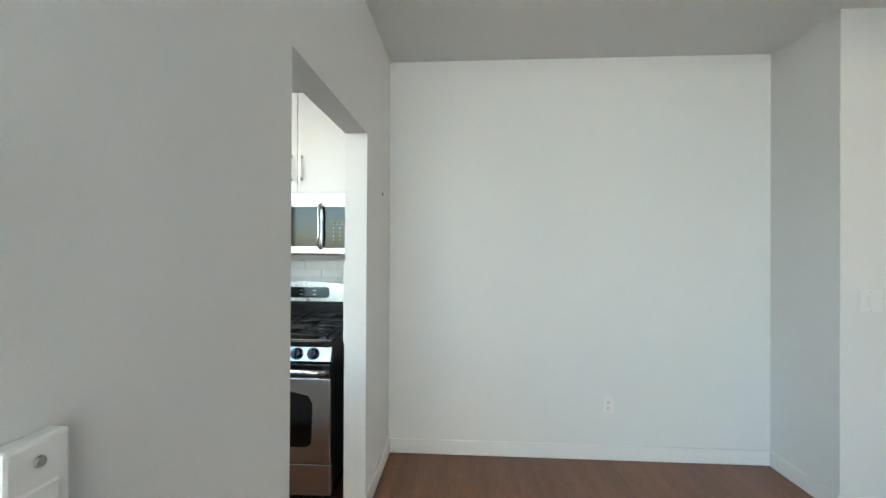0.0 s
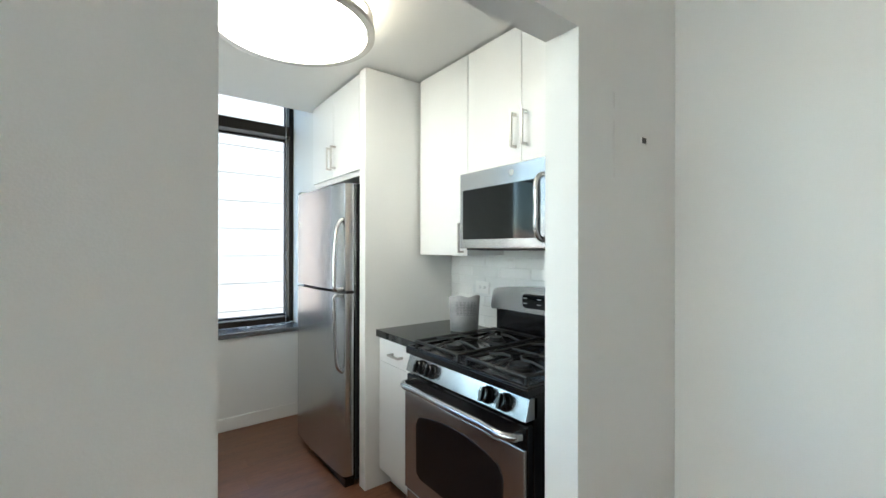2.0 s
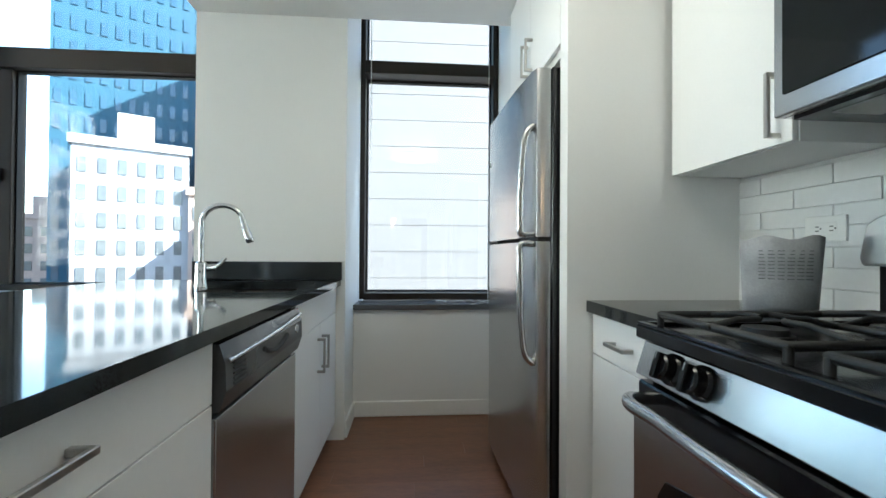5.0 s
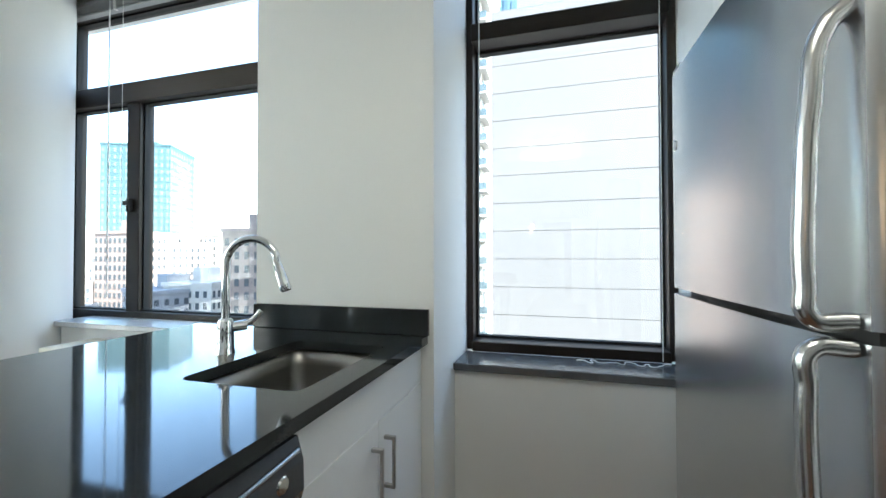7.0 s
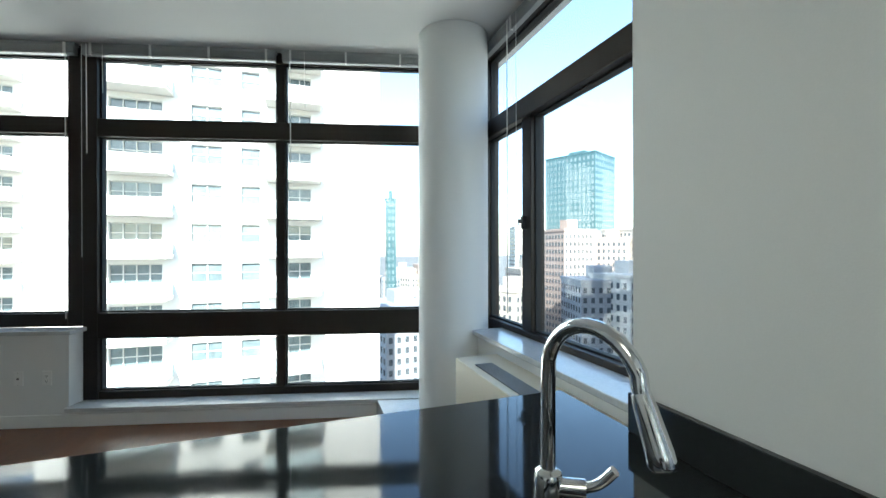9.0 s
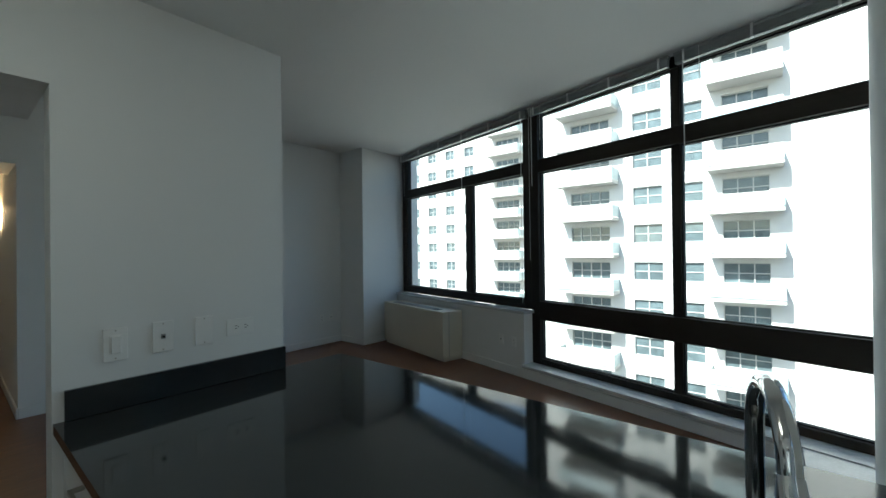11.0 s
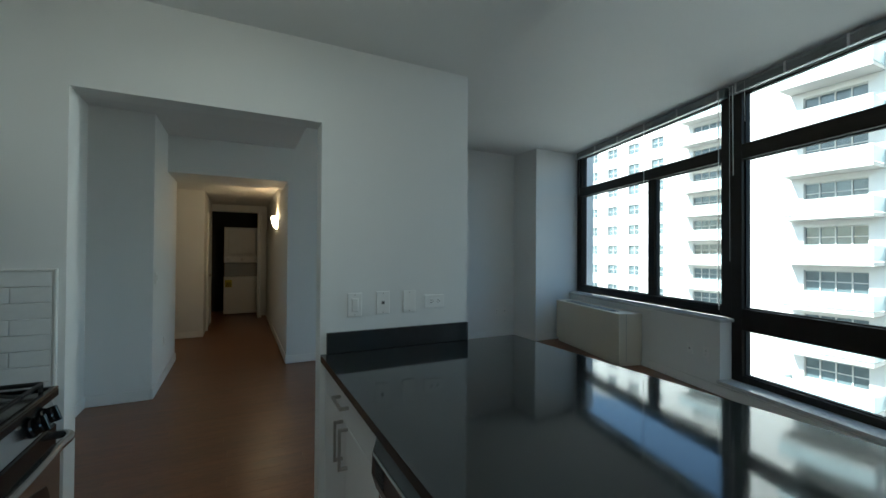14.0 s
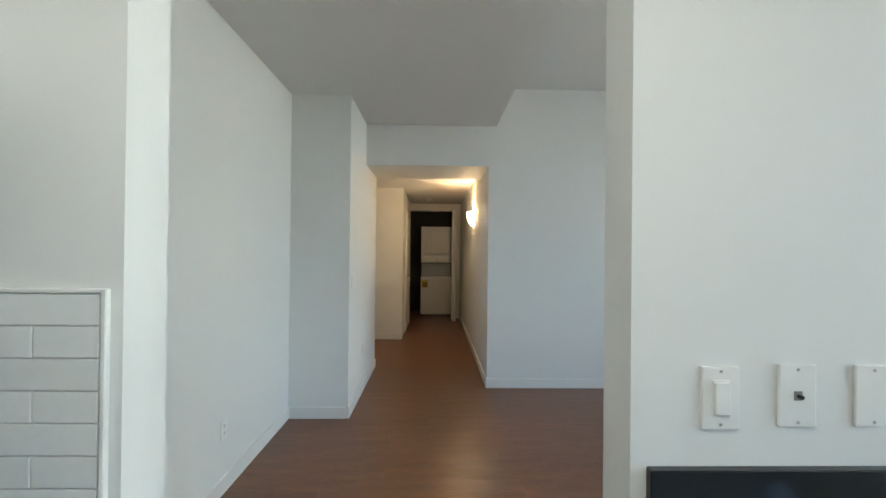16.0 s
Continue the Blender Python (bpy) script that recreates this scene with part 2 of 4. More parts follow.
setting("wall_kitchen_entry", [(XE, -0.983, YS, 0, 0, ZL), (-0.983, -0.045, YS, 0, 2.04, ZL), (-0.045, XW, YS, 0, 0, ZL)], WALL, "white painted wall with a wide kitchen opening", "wall")
setting("wall_range", [(XW, XW + 0.12, -2.67, 3.2, 0, ZL)], WALL, "white painted wall behind the range", "wall")
setting("wall_dining_return", [(0.10, XW + 0.12, -2.85, -2.67, 0, ZL), (0.10, 0.22, -4.2, -2.85, 0, ZL)], WALL, "white painted wall with a corner", "wall")
setting("wall_hall", [(-3.2, -1.175, -3.56, YB, 0, ZL), (-1.295, -1.175, -7.8, -3.56, 0, ZL), (-1.175, 0.10, -4.2, YB, 2.305, ZL),
                      (0.9, 1.02, -5.72, -4.2, 0, 2.6), (0.22, 1.02, -4.32, -4.2, 0, 2.6), (-0.11, 1.02, -5.84, -5.72, 0, 2.6), (-0.11, 0.01, -7.8, -5.84, 0, 2.6),
                      (-1.295, -1.10, -7.92, -7.8, 0, 2.6), (-1.10, -0.06, -7.92, -7.8, 2.27, 2.6), (-0.06, 0.10, -7.92, -7.8, 0, 2.6)], WALL, "white painted hall walls with a low header", "wall")
# Near-black wall colour stands in for the shade inside the closet.
setting("wall_closet", [(-1.42, -1.30, -8.9, -7.92, 0, 2.6), (0.12, 0.24, -8.9, -7.92, 0, 2.6), (-1.42, 0.24, -9.0, -8.9, 0, 2.6)], DARK, "laundry closet walls coloured near-black in place of shade", "wall")
setting("wall_living_south", [(-6.2, -3.2, -3.84, -3.72, 0, ZL), (-3.32, -3.2, -3.72, -3.56, 0, ZL)], WALL, "white painted living room wall", "wall")
setting("wall_corner_pier", [(-6.2, -4.92, -3.72, -3.14, 0, ZL)], WALL, "white painted corner pier beside the window", "wall")
setting("column_sink", [(XE, -0.96, 2.27, 3.1, 0, ZL)], WALL, "broad white painted column behind the sink", "column")
setting("wall_kitchen_bay", [(-0.96, 0.05, 2.60, 3.1, 0, 0.698), (0.05, XW, 2.14, 3.1, 0, ZL), (-0.96, 0.05, 2.82, 3.1, 2.98, ZL)], WALL, "white painted window bay with a deep niche", "wall")
setting("wall_far", [(-4.28, XE, 2.82, 3.1, 0, 0.62), (-4.28, XE, 2.90, 3.1, 3.05, ZL)], WALL, "white painted wall under the far window", "wall")
setting("wall_low", [(-3.30, -0.20, 0.0, 0.26, 0, 0.73), (-0.20, 3.1, 0.0, 0.26, 0, 0.125)], WALL, "low white wall below the windows", "wall", at=WIN)

setting("ceiling_kitchen", [(XE, XW, 0, 2.27, ZK, ZL)], CEIL, "white painted dropped kitchen ceiling", "ceiling")
setting("ceiling_dining", [(-1.25, XW, YB, YS, ZD, ZL)], CEIL, "white painted dropped dining ceiling", "ceiling")
EDGE = [(-4.34, 3.1), (-6.14, -3.9)]
tagged(slab("ceiling_living", [(XW + 0.12, -3.9), (XW + 0.12, 3.1)] + EDGE, ZL, ZL + 0.2, CEIL), "white painted ceiling of the living room", "ceiling", kind="structure")
setting("ceiling_hall", [(-1.42, 1.02, -9.0, -4.2, 2.42, 2.6)], CEIL, "white painted hall ceiling", "ceiling")
# Unseen slab, added over the ceilings so no sun leaks into the rooms.
tagged(slab("roof_sun_block", [(1.3, -9.2), (1.3, 3.1)] + EDGE + [(-6.7, -3.9), (-6.7, -9.2)], ZL + 0.21, ZL + 0.5, CONC), "unseen concrete slab above the rooms, added to block the sun", "slab", kind="structure")
# Unseen shell walls, added to block direct sun from outside.
setting("wall_sun_block", [(1.02, 1.3, -9.2, 3.3, -0.3, ZL + 0.2), (0.72, 1.02, 3.0, 3.3, -0.3, ZL + 0.2), (-6.7, -1.42, -9.2, -8.9, -0.3, ZL + 0.2), (-6.7, -6.5, -8.9, -3.84, -0.3, ZL + 0.2), (-1.42, 1.02, -9.2, -9.0, -0.3, ZL + 0.2)], CONC, "unseen plain outer wall, added to block the sun", "wall")
tagged(slab("floor", [(1.1, -9.1), (1.1, 3.1)] + EDGE + [(-6.6, -3.9), (-6.6, -9.1)], -0.3, -0.012, WOOD), "reddish brown wood plank floor", "floor", kind="structure")

def base(name, runs, at=None):
    """Baseboard runs as thin boxes with a cap."""
    items = []
    for x0, x1, y0, y1 in runs:
        items += [(x0, x1, y0, y1, 0, 0.10)]
    ob = boxes(name, items, TRIM, bevel=0.004, at=at)
    return tagged(ob, "white painted wooden baseboard", "baseboard", kind="structure")


T = 0.014
base("baseboard", [(XW - T, XW, -2.67, YS), (0.10 + T, XW - T, -2.67, -2.67 + T), (0.10 - T, 0.10, -4.2, -2.67 + T), (-3.2, -1.175, YB, YB + T), (-1.175, -1.175 + T, -7.8, YB + T),
                   (-0.11, 0.9, -5.72, -5.72 + T), (-0.045, XW - T, YS - T, YS), (XE, -0.983, YS - T, YS), (-0.96, 0.05, 2.60 - T, 2.60), (-0.96, -0.96 + T, 2.29, 2.60 - T), (0.05 - T, 0.05, 2.15, 2.60 - T),
                   (-4.92, -3.32, -3.72, -3.72 + T), (-4.92, -4.92 + T, -3.72 + T, -3.14 + T), (-5.6, -4.92, -3.14, -3.14 + T)])
base("baseboard", [(-3.30, 2.6, -T, 0), (-3.30, -3.29, -T, 0)], at=WIN)


# ---- windows ----
def window(name, m, frames, panes, y0, y1, label):
    w = thing(name, m, label, "window", kind="structure")
    boxes("frame", frames, BRONZE, w, bevel=0.004)
    beads = []
    for x0, x1, z0, z1 in panes:
        b = 0.012
        for q in ((x0, x0 + b, z0, z1), (x1 - b, x1, z0, z1), (x0 + b, x1 - b, z0, z0 + b), (x0 + b, x1 - b, z1 - b, z1)):
            beads.append((q[0], q[1], (y0 + y1) / 2 - 0.02, (y0 + y1) / 2 + 0.02, q[2], q[3]))
    boxes("gasket", beads, RUBBER, w)
    for x0, x1, z0, z1 in panes:
        g = boxes("pane", [(x0 + 0.006, x1 - 0.006, (y0 + y1) / 2 - 0.004, (y0 + y1) / 2 + 0.004, z0 + 0.006, z1 - 0.006)], PANE, w)
        g.visible_shadow = False
    return w


Y0, Y1 = 0.15, 0.25
w1 = window("window_1", WIN, [(-3.12, -2.98, Y0, Y1, 0.77, 3.12), (-0.33, -0.205, Y0, Y1, 0.77, 3.12), (-0.205, -0.09, Y0 - 0.01, Y1, 0.13, 3.12), (-2.98, -0.33, Y0, Y1, 0.77, 0.88), (-2.98, -0.33, Y0 - 0.015, Y1, 2.38, 2.52),
                                (-2.98, -0.33, Y0, Y1, 3.03, 3.12), (-1.42, -1.30, Y0 + 0.01, Y1, 0.88, 2.38)],
            [(-2.98, -1.42, 0.88, 2.38), (-1.30, -0.33, 0.88, 2.38), (-2.98, -0.33, 2.52, 3.03)], Y0, Y1, "dark bronze aluminium window with three panes")
w2 = window("window_2", WIN, [(-0.09, 3.12, Y0, Y1, 0.13, 0.22), (-0.09, 3.12, Y0 - 0.015, Y1, 0.67, 0.88), (-0.09, 3.12, Y0 - 0.015, Y1, 2.36, 2.51), (-0.09, 3.12, Y0, Y1, 3.02, 3.12),
                                (1.36, 1.43, Y0 + 0.01, Y1, 0.22, 0.67), (1.36, 1.43, Y0 + 0.01, Y1, 0.88, 2.36), (1.36, 1.43, Y0 + 0.01, Y1, 2.51, 3.02), (3.02, 3.12, Y0 + 0.01, Y1, 0.22, 0.67), (3.02, 3.12, Y0 + 0.01, Y1, 0.88, 2.36), (3.02, 3.12, Y0 + 0.01, Y1, 2.51, 3.02)],
            [(-0.09, 1.36, 0.22, 0.67), (1.43, 3.02, 0.22, 0.67), (-0.09, 1.36, 0.88, 2.36), (1.43, 3.02, 0.88, 2.36), (-0.09, 1.36, 2.51, 3.02), (1.43, 3.02, 2.51, 3.02)], Y0, Y1,
            "tall dark bronze aluminium window wall with six panes")
w3 = window("window_3", pose(0, 2.88, 0), [(-4.30, -4.03, 0, 0.12, 0.62, 3.05), (-4.03, XE, 0, 0.12, 0.62, 0.84), (-4.03, XE, -0.015, 0.12, 2.33, 2.47), (-4.03, XE, 0, 0.12, 3.0, 3.05), (-3.46, -3.34, 0.01, 0.12, 0.84, 2.33), (-1.86, XE, 0.01, 0.12, 0.84, 2.33), (-1.86, XE, 0.01, 0.12, 2.47, 3.0)],
            [(-4.03, -3.46, 0.84, 2.33), (-3.34, -1.86, 0.84, 2.33), (-4.03, -1.86, 2.47, 3.0)], 0, 0.12, "dark bronze aluminium sliding window above the heater")
boxes("latch", [(-3.42, -3.395, -0.025, 0.01, 1.55, 1.64), (-3.418, -3.40, -0.05, -0.02, 1.59, 1.62)], RUBBER, w3, bevel=0.003)
w4 = window("window_4", pose(0, 2.90, 0), [(-0.96, -0.925, -0.04, 0.10, 0.735, 2.98), (0.01, 0.05, -0.04, 0.10, 0.735, 2.98), (-0.925, 0.01, -0.08, 0.10, 0.735, 0.785), (-0.925, 0.01, -0.09, 0.10, 2.36, 2.45), (-0.925, 0.01, -0.08, 0.10, 2.94, 2.98)],
            [(-0.925, 0.01, 0.785, 2.36), (-0.925, 0.01, 2.45, 2.94)], 0.03, 0.09, "dark bronze aluminium kitchen window with two panes")

setting("window_stool", [(-3.30, -0.17, -0.03, 0.15, 0.735, 0.768), (-0.203, 2.62, -0.045, 0.15, 0.127, 0.158)], MARBLE, "polished grey marble window stool", "sill", bevel=0.004, at=WIN)
setting("window_stool_far", [(-3.75, XE, 2.62, 2.88, 0.765, 0.80)], MARBLE, "polished grey marble window stool", "sill", bevel=0.004)
setting("stool_support", [(-3.72, XE, 2.66, 2.82, 0.0, 0.763)], WALL, "white painted ledge under the stone stool", "ledge")
tagged(slab("corner_ledge", [(-3.45, 2.0), (-3.45, 2.82), (-4.16, 2.82), (-4.37, 2.0)], 0, 0.15, MARBLE), "polished grey marble corner ledge", "ledge", kind="structure")
setting("kitchen_sill", [(-0.96, 0.05, 2.57, 2.82, 0.70, 0.735)], SLATE, "dark polished stone window sill", "sill", bevel=0.004)
pil = lathe("round_column", [(0.28, 0.152), (0.28, ZL)], WALL, at=pose(-4.00, 2.57, 0), n=64)
tagged(pil, "smooth round white painted concrete column", "column", kind="structure")


def blind(name, m, x0, x1, z, wands, label="raised aluminium mini blind with cords"):
    b = thing(name, m, label, "blind", "raised window blinds")
    boxes("headrail", [(x0, x1, -0.02, 0.03, z - 0.03, z)], BLIND, b, bevel=0.003)
    boxes("slat_stack", [(x0 + 0.01, x1 - 0.01, -0.018, 0.028, z - 0.036 - 0.006 * i, z - 0.0325 - 0.006 * i) for i in range(8)], BLIND, b)
    boxes("bottom_rail", [(x0 + 0.01, x1 - 0.01, -0.018, 0.028, z - 0.098, z - 0.084)], BLIND, b, bevel=0.003)
    n = max(2, int((x1 - x0) / 0.5))
    for i in range(n + 1):
        bx = x0 + 0.08 + (x1 - x0 - 0.16) * i / n
        boxes("bracket", [(bx - 0.008, bx + 0.008, -0.026, 0.0, z - 0.10, z + 0.002)], CORD, b)
    for wx, lo in wands:
        tube("wand", [(wx, -0.035, z - 0.02), (wx + 0.01, -0.04, lo)], 0.004, CORD, b, res=2)
        tube("cord", [(wx + 0.12, -0.03, z - 0.02), (wx + 0.125, -0.03, lo + 0.5)], 0.0018, CORD, b, res=1)
    return b


blind("window_blind", WIN @ pose(0, 0.10, 0), -3.12, -0.22, 3.115, [(-3.05, 1.9), (-1.38, 2.0), (-0.28, 0.85)])
blind("window_blind", WIN @ pose(0, 0.10, 0), -0.18, 1.38, 3.115, [(-0.12, 2.2)])
blind("window_blind", WIN @ pose(0, 0.10, 0), 1.42, 2.98, 3.115, [(1.5, 2.1)])
blind("window_blind", pose(0, 2.84, 0), -4.1, -1.84, 3.08, [(-3.52, 0.95)])
tube("blind_cord", [(-0.88, 2.81, 2.97), (-0.88, 2.81, 1.75)], 0.003, CORD)
tagged(bpy.data.objects["blind_cord"], "thin white hanging blind cord at the kitchen window", "cord")
tube("blind_cord", [(-0.03, 2.81, 2.97), (-0.03, 2.81, 0.745)], 0.0022, CORD)
tagged(bpy.data.objects["blind_cord.001"], "thin white hanging blind cord at the kitchen window", "cord")
rng = random.Random(3)
tube("loose_cord", [(-0.40 + 0.026 * i + rng.uniform(-0.02, 0.02), 2.755 + rng.uniform(-0.035, 0.035), 0.739) for i in range(16)], 0.0022, CORD, bez=True, res=2)
tagged(bpy.data.objects["loose_cord"], "tangled white cord lying on the dark stone sill", "cord")


# ---- heaters ----
def heater(name, m, length, depth, h, label):
    t = thing(name, m, label, "heater", "room heaters")
    boxes("cabinet", [(0, length, 0, depth, 0.05, h)], BEIGE, t, bevel=0.006, seg=2)
    boxes("plinth", [(0.02, length - 0.02, 0.03, depth, 0.0, 0.05)], BEIGE, t)
    n = int((length - 0.5) / 0.016)
    boxes("grille_bed", [(0.2, length - 0.2, 0.05, 0.16, h + 0.001, h + 0.003)], DARK, t)
    boxes("grille", [(0.21 + 0.016 * i, 0.217 + 0.016 * i, 0.05, 0.16, h + 0.003, h + 0.008) for i in range(n)], GRILLE, t)
    boxes("side_seam", [(length + 0.0005, length + 0.003, 0.10, 0.104, 0.06, h - 0.01)], GRILLE, t)
    return t


heater("heater", WIN @ pose(-2.90, -0.35, 0), 1.60, 0.33, 0.66, "beige metal heating cabinet below the window")
heater("heater", pose(-3.40, 2.36, 0), 1.56, 0.30, 0.70, "beige metal heating cabinet with top grille")


# ---- cabinets ----
def bar_handle(parent, x, y, z, length, nx, vertical=True):
    """A square bar handle standing off a front that faces along x (nx is -1 or 1)."""
    d, w, h = 0.032 * nx, 0.006, length / 2
    xs = sorted((x + d - 0.005 * nx, x + d + 0.005 * nx))
    xp = sorted((x, x + d))
    if vertical:
        it = [(xs[0], xs[1], y - w, y + w, z - h, z + h), (xp[0], xp[1], y - w, y + w, z - h, z - h + 0.012), (xp[0], xp[1], y - w, y + w, z + h - 0.012, z + h)]
    else:
        it = [(xs[0], xs[1], y - h, y + h, z - w, z + w), (xp[0], xp[1], y - h, y - h + 0.012, z - w, z + w), (xp[0], xp[1], y + h - 0.012, y + h, z - w, z + w)]
    return boxes("handle", it, NICKEL, parent, bevel=0.0015, label="satin nickel bar handle")


def cabinet(name, x_front, x_back, y0, y1, z0, z1, fronts, label, toe=0.0, group=""):
    """fronts: (kind, y0, y1, z0, z1, handle) with handle (y, z, length, vertical) or None."""
    nx = -1 if x_front < x_back else 1
    c = thing(name, pose(0, 0, 0), label, "cabinet", group)
    f = 0.019 * nx
    bx = sorted((x_front - f, x_back))
    items = [(bx[0], bx[1], y0, y1, z0 + toe, z1)]
    if toe:
        tx = sorted((x_front - f - 0.06 * nx, x_back))
        items.append((tx[0], tx[1], y0, y1, z0, z0 + toe))
    boxes("body", items, CAB, c)
    for kind, a, b, lo, hi, handle in fronts:
        fx = sorted((x_front, x_front - f + 0.002 * nx))
        p = boxes(kind, [(fx[0], fx[1], a + 0.0015, b - 0.0015, lo + 0.0015, hi - 0.0015)], CAB, c, bevel=0.0012)
        if handle:
            bar_handle(p, x_front, handle[0], handle[1], handle[2], nx, handle[3])
    return c


XF = -1.01
cabinet("base_cabinet", XF, -1.78, 0.005, 0.845, 0, 0.882, [("drawer", 0.045, 0.845, 0.735, 0.878, (0.40, 0.815, 0.15, False)), ("door", 0.045, 0.415, 0.105, 0.735, (0.375, 0.655, 0.16, True)), ("door", 0.415, 0.845, 0.105, 0.735, (0.455, 0.655, 0.16, True)), ("filler_panel", 0.005, 0.045, 0.105, 0.878, None)],
        "white flat-front base cabinet with drawer and doors", 0.10, "peninsula cabinets")
cabinet("sink_cabinet", XF, -1.78, 1.472, 2.265, 0, 0.66, [("drawer_front", 1.472, 2.265, 0.735, 0.878, None), ("door", 1.472, 1.872, 0.105, 0.735, (1.826, 0.595, 0.16, True)), ("door", 1.872, 2.265, 0.105, 0.735, (1.914, 0.595, 0.16, True))],
        "white flat-front sink cabinet with two doors", 0.10, "peninsula cabinets")
setting("peninsula_back", [(-1.80, -1.782, 0.005, 2.265, 0, 0.882)], WALL, "white painted panel behind the peninsula", "panel")
XR = 0.05
cabinet("base_cabinet", XR, XW, 0.835, 1.267, 0, 0.875, [("drawer", 0.835, 1.267, 0.735, 0.87, (1.06, 0.80, 0.11, False)), ("door", 0.835, 1.267, 0.105, 0.735, None)], "white flat-front base cabinet beside the range", 0.10)
cabinet("wall_cabinet", 0.322, XW, 0.80, 1.247, 1.345, ZK - 0.012, [("door", 0.80, 1.247, 1.345, ZK - 0.014, (0.835, 1.44, 0.16, True))], "tall white flat-front wall cabinet", group="upper cabinets")
cabinet("wall_cabinet", 0.322, XW, 0.03, 0.798, 1.768, ZK - 0.012, [("door", 0.03, 0.425, 1.768, ZK - 0.014, (0.395, 1.93, 0.16, True)), ("door", 0.425, 0.798, 1.768, ZK - 0.014, (0.46, 1.93, 0.16, True))],
        "white flat-front wall cabinet above the microwave", group="upper cabinets")
tp = boxes("tall_panel", [(-0.04, XW, 1.270, 1.340, 0, ZK - 0.012)], CAB, bevel=0.001)
tagged(tp, "tall white end panel beside the refrigerator", "panel")
cabinet("fridge_cabinet", -0.035, XW, 1.347, 2.135, 1.82, ZK - 0.012, [("door", 1.357, 1.745, 1.85, ZK - 0.02, (1.71, 1.98, 0.15, True)), ("door", 1.745, 2.13, 1.85, ZK - 0.02, (1.78, 1.98, 0.15, True))], "white flat-front cabinet above the refrigerator", group="upper cabinets")


# ---- counters ----
def counter_top():
    c = thing("countertop", pose(0, 0, 0), "polished dark grey quartz peninsula countertop with undermount sink cutout", "countertop")
    bm = bmesh.new()
    sx0, sx1, sy0, sy1, r = -1.432, -1.068, 1.56, 2.058, 0.035
    inner = rounded(sx0, sx1, sy0, sy1, r, 5)
    outer = [(-0.985, 2.268), (-2.13, 2.268), (-2.13, 0.004), (-0.985, 0.004)]
    k = len(inner) // 4
    for z in (0.883, 0.915):
        vi = [bm.verts.new((x, y, z)) for x, y in inner]
        vo = [bm.verts.new((x, y, z)) for x, y in outer]
        for c4 in range(4):
            seg = [vi[c4 * k + i] for i in range(k)]
            bm.faces.new([vo[c4]] + seg[::-1] if z > 0.9 else [vo[c4]] + seg)
            nxt = (c4 + 1) % 4
            bm.faces.new([vo[c4], vo[nxt], vi[nxt * k], seg[-1]])
        if z < 0.9:
            lo_i, lo_o = vi, vo
    for lo, hi in ((lo_i, vi), (lo_o, vo)):
        for i in range(len(lo)):
            j = (i + 1) % len(lo)
            bm.faces.new((lo[i], lo[j], hi[j], hi[i]))
    finish("top", bm, QUARTZ, c)
    return c


counter_top()
setting("backsplash_sink", [(XE, -0.978, 2.250, 2.269, 0.916, 1.02)], QUARTZ, "low dark quartz backsplash strip", "backsplash", bevel=0.002)
setting("backsplash_peninsula", [(XE, -1.012, 0.001, 0.02, 0.916, 1.018)], QUARTZ, "low dark quartz backsplash strip", "backsplash", bevel=0.002)
ct = boxes("countertop", [(0.028, XW - 0.002, 0.834, 1.268, 0.876, 0.915)], QUARTZ, bevel=0.002)
tagged(ct, "short polished dark grey quartz countertop beside the range", "countertop")


def sink():
    s = thing("kitchen_sink", pose(-1.25, 1.809, 0.8825), "undermount stainless steel kitchen sink bowl", "sink")
    a, b, d = 0.19, 0.257, 0.20
    bm = bmesh.new()
    loops = []
    for (w, h, r, z) in ((a, b, 0.04, 0), (a - 0.002, b - 0.002, 0.045, -0.06), (a - 0.008, b - 0.008, 0.05, -d + 0.04), (a - 0.02, b - 0.02, 0.055, -d + 0.01), (a - 0.05, b - 0.05, 0.05, -d)):
        loops.append([bm.verts.new((x, y, z)) for x, y in rounded(-w, w, -h, h, r, 6)])
    for p, q in zip(loops, loops[1:]):
        for i in range(len(p)):
            j = (i + 1) % len(p)
            bm.faces.new((p[i], p[j], q[j], q[i]))
    bm.faces.new(loops[-1])
    bowl = finish("bowl", bm, SINK, s, smooth=True)
    so = bowl.modifiers.new("thickness", "SOLIDIFY")
    so.thickness, so.offset = 0.003, 1
    lathe("drain", [(0, 0.003), (0.03, 0.003), (0.042, 0.005), (0.045, 0.0)], CHROME, s, at=pose(0, 0, -0.199))
    return s


sink()


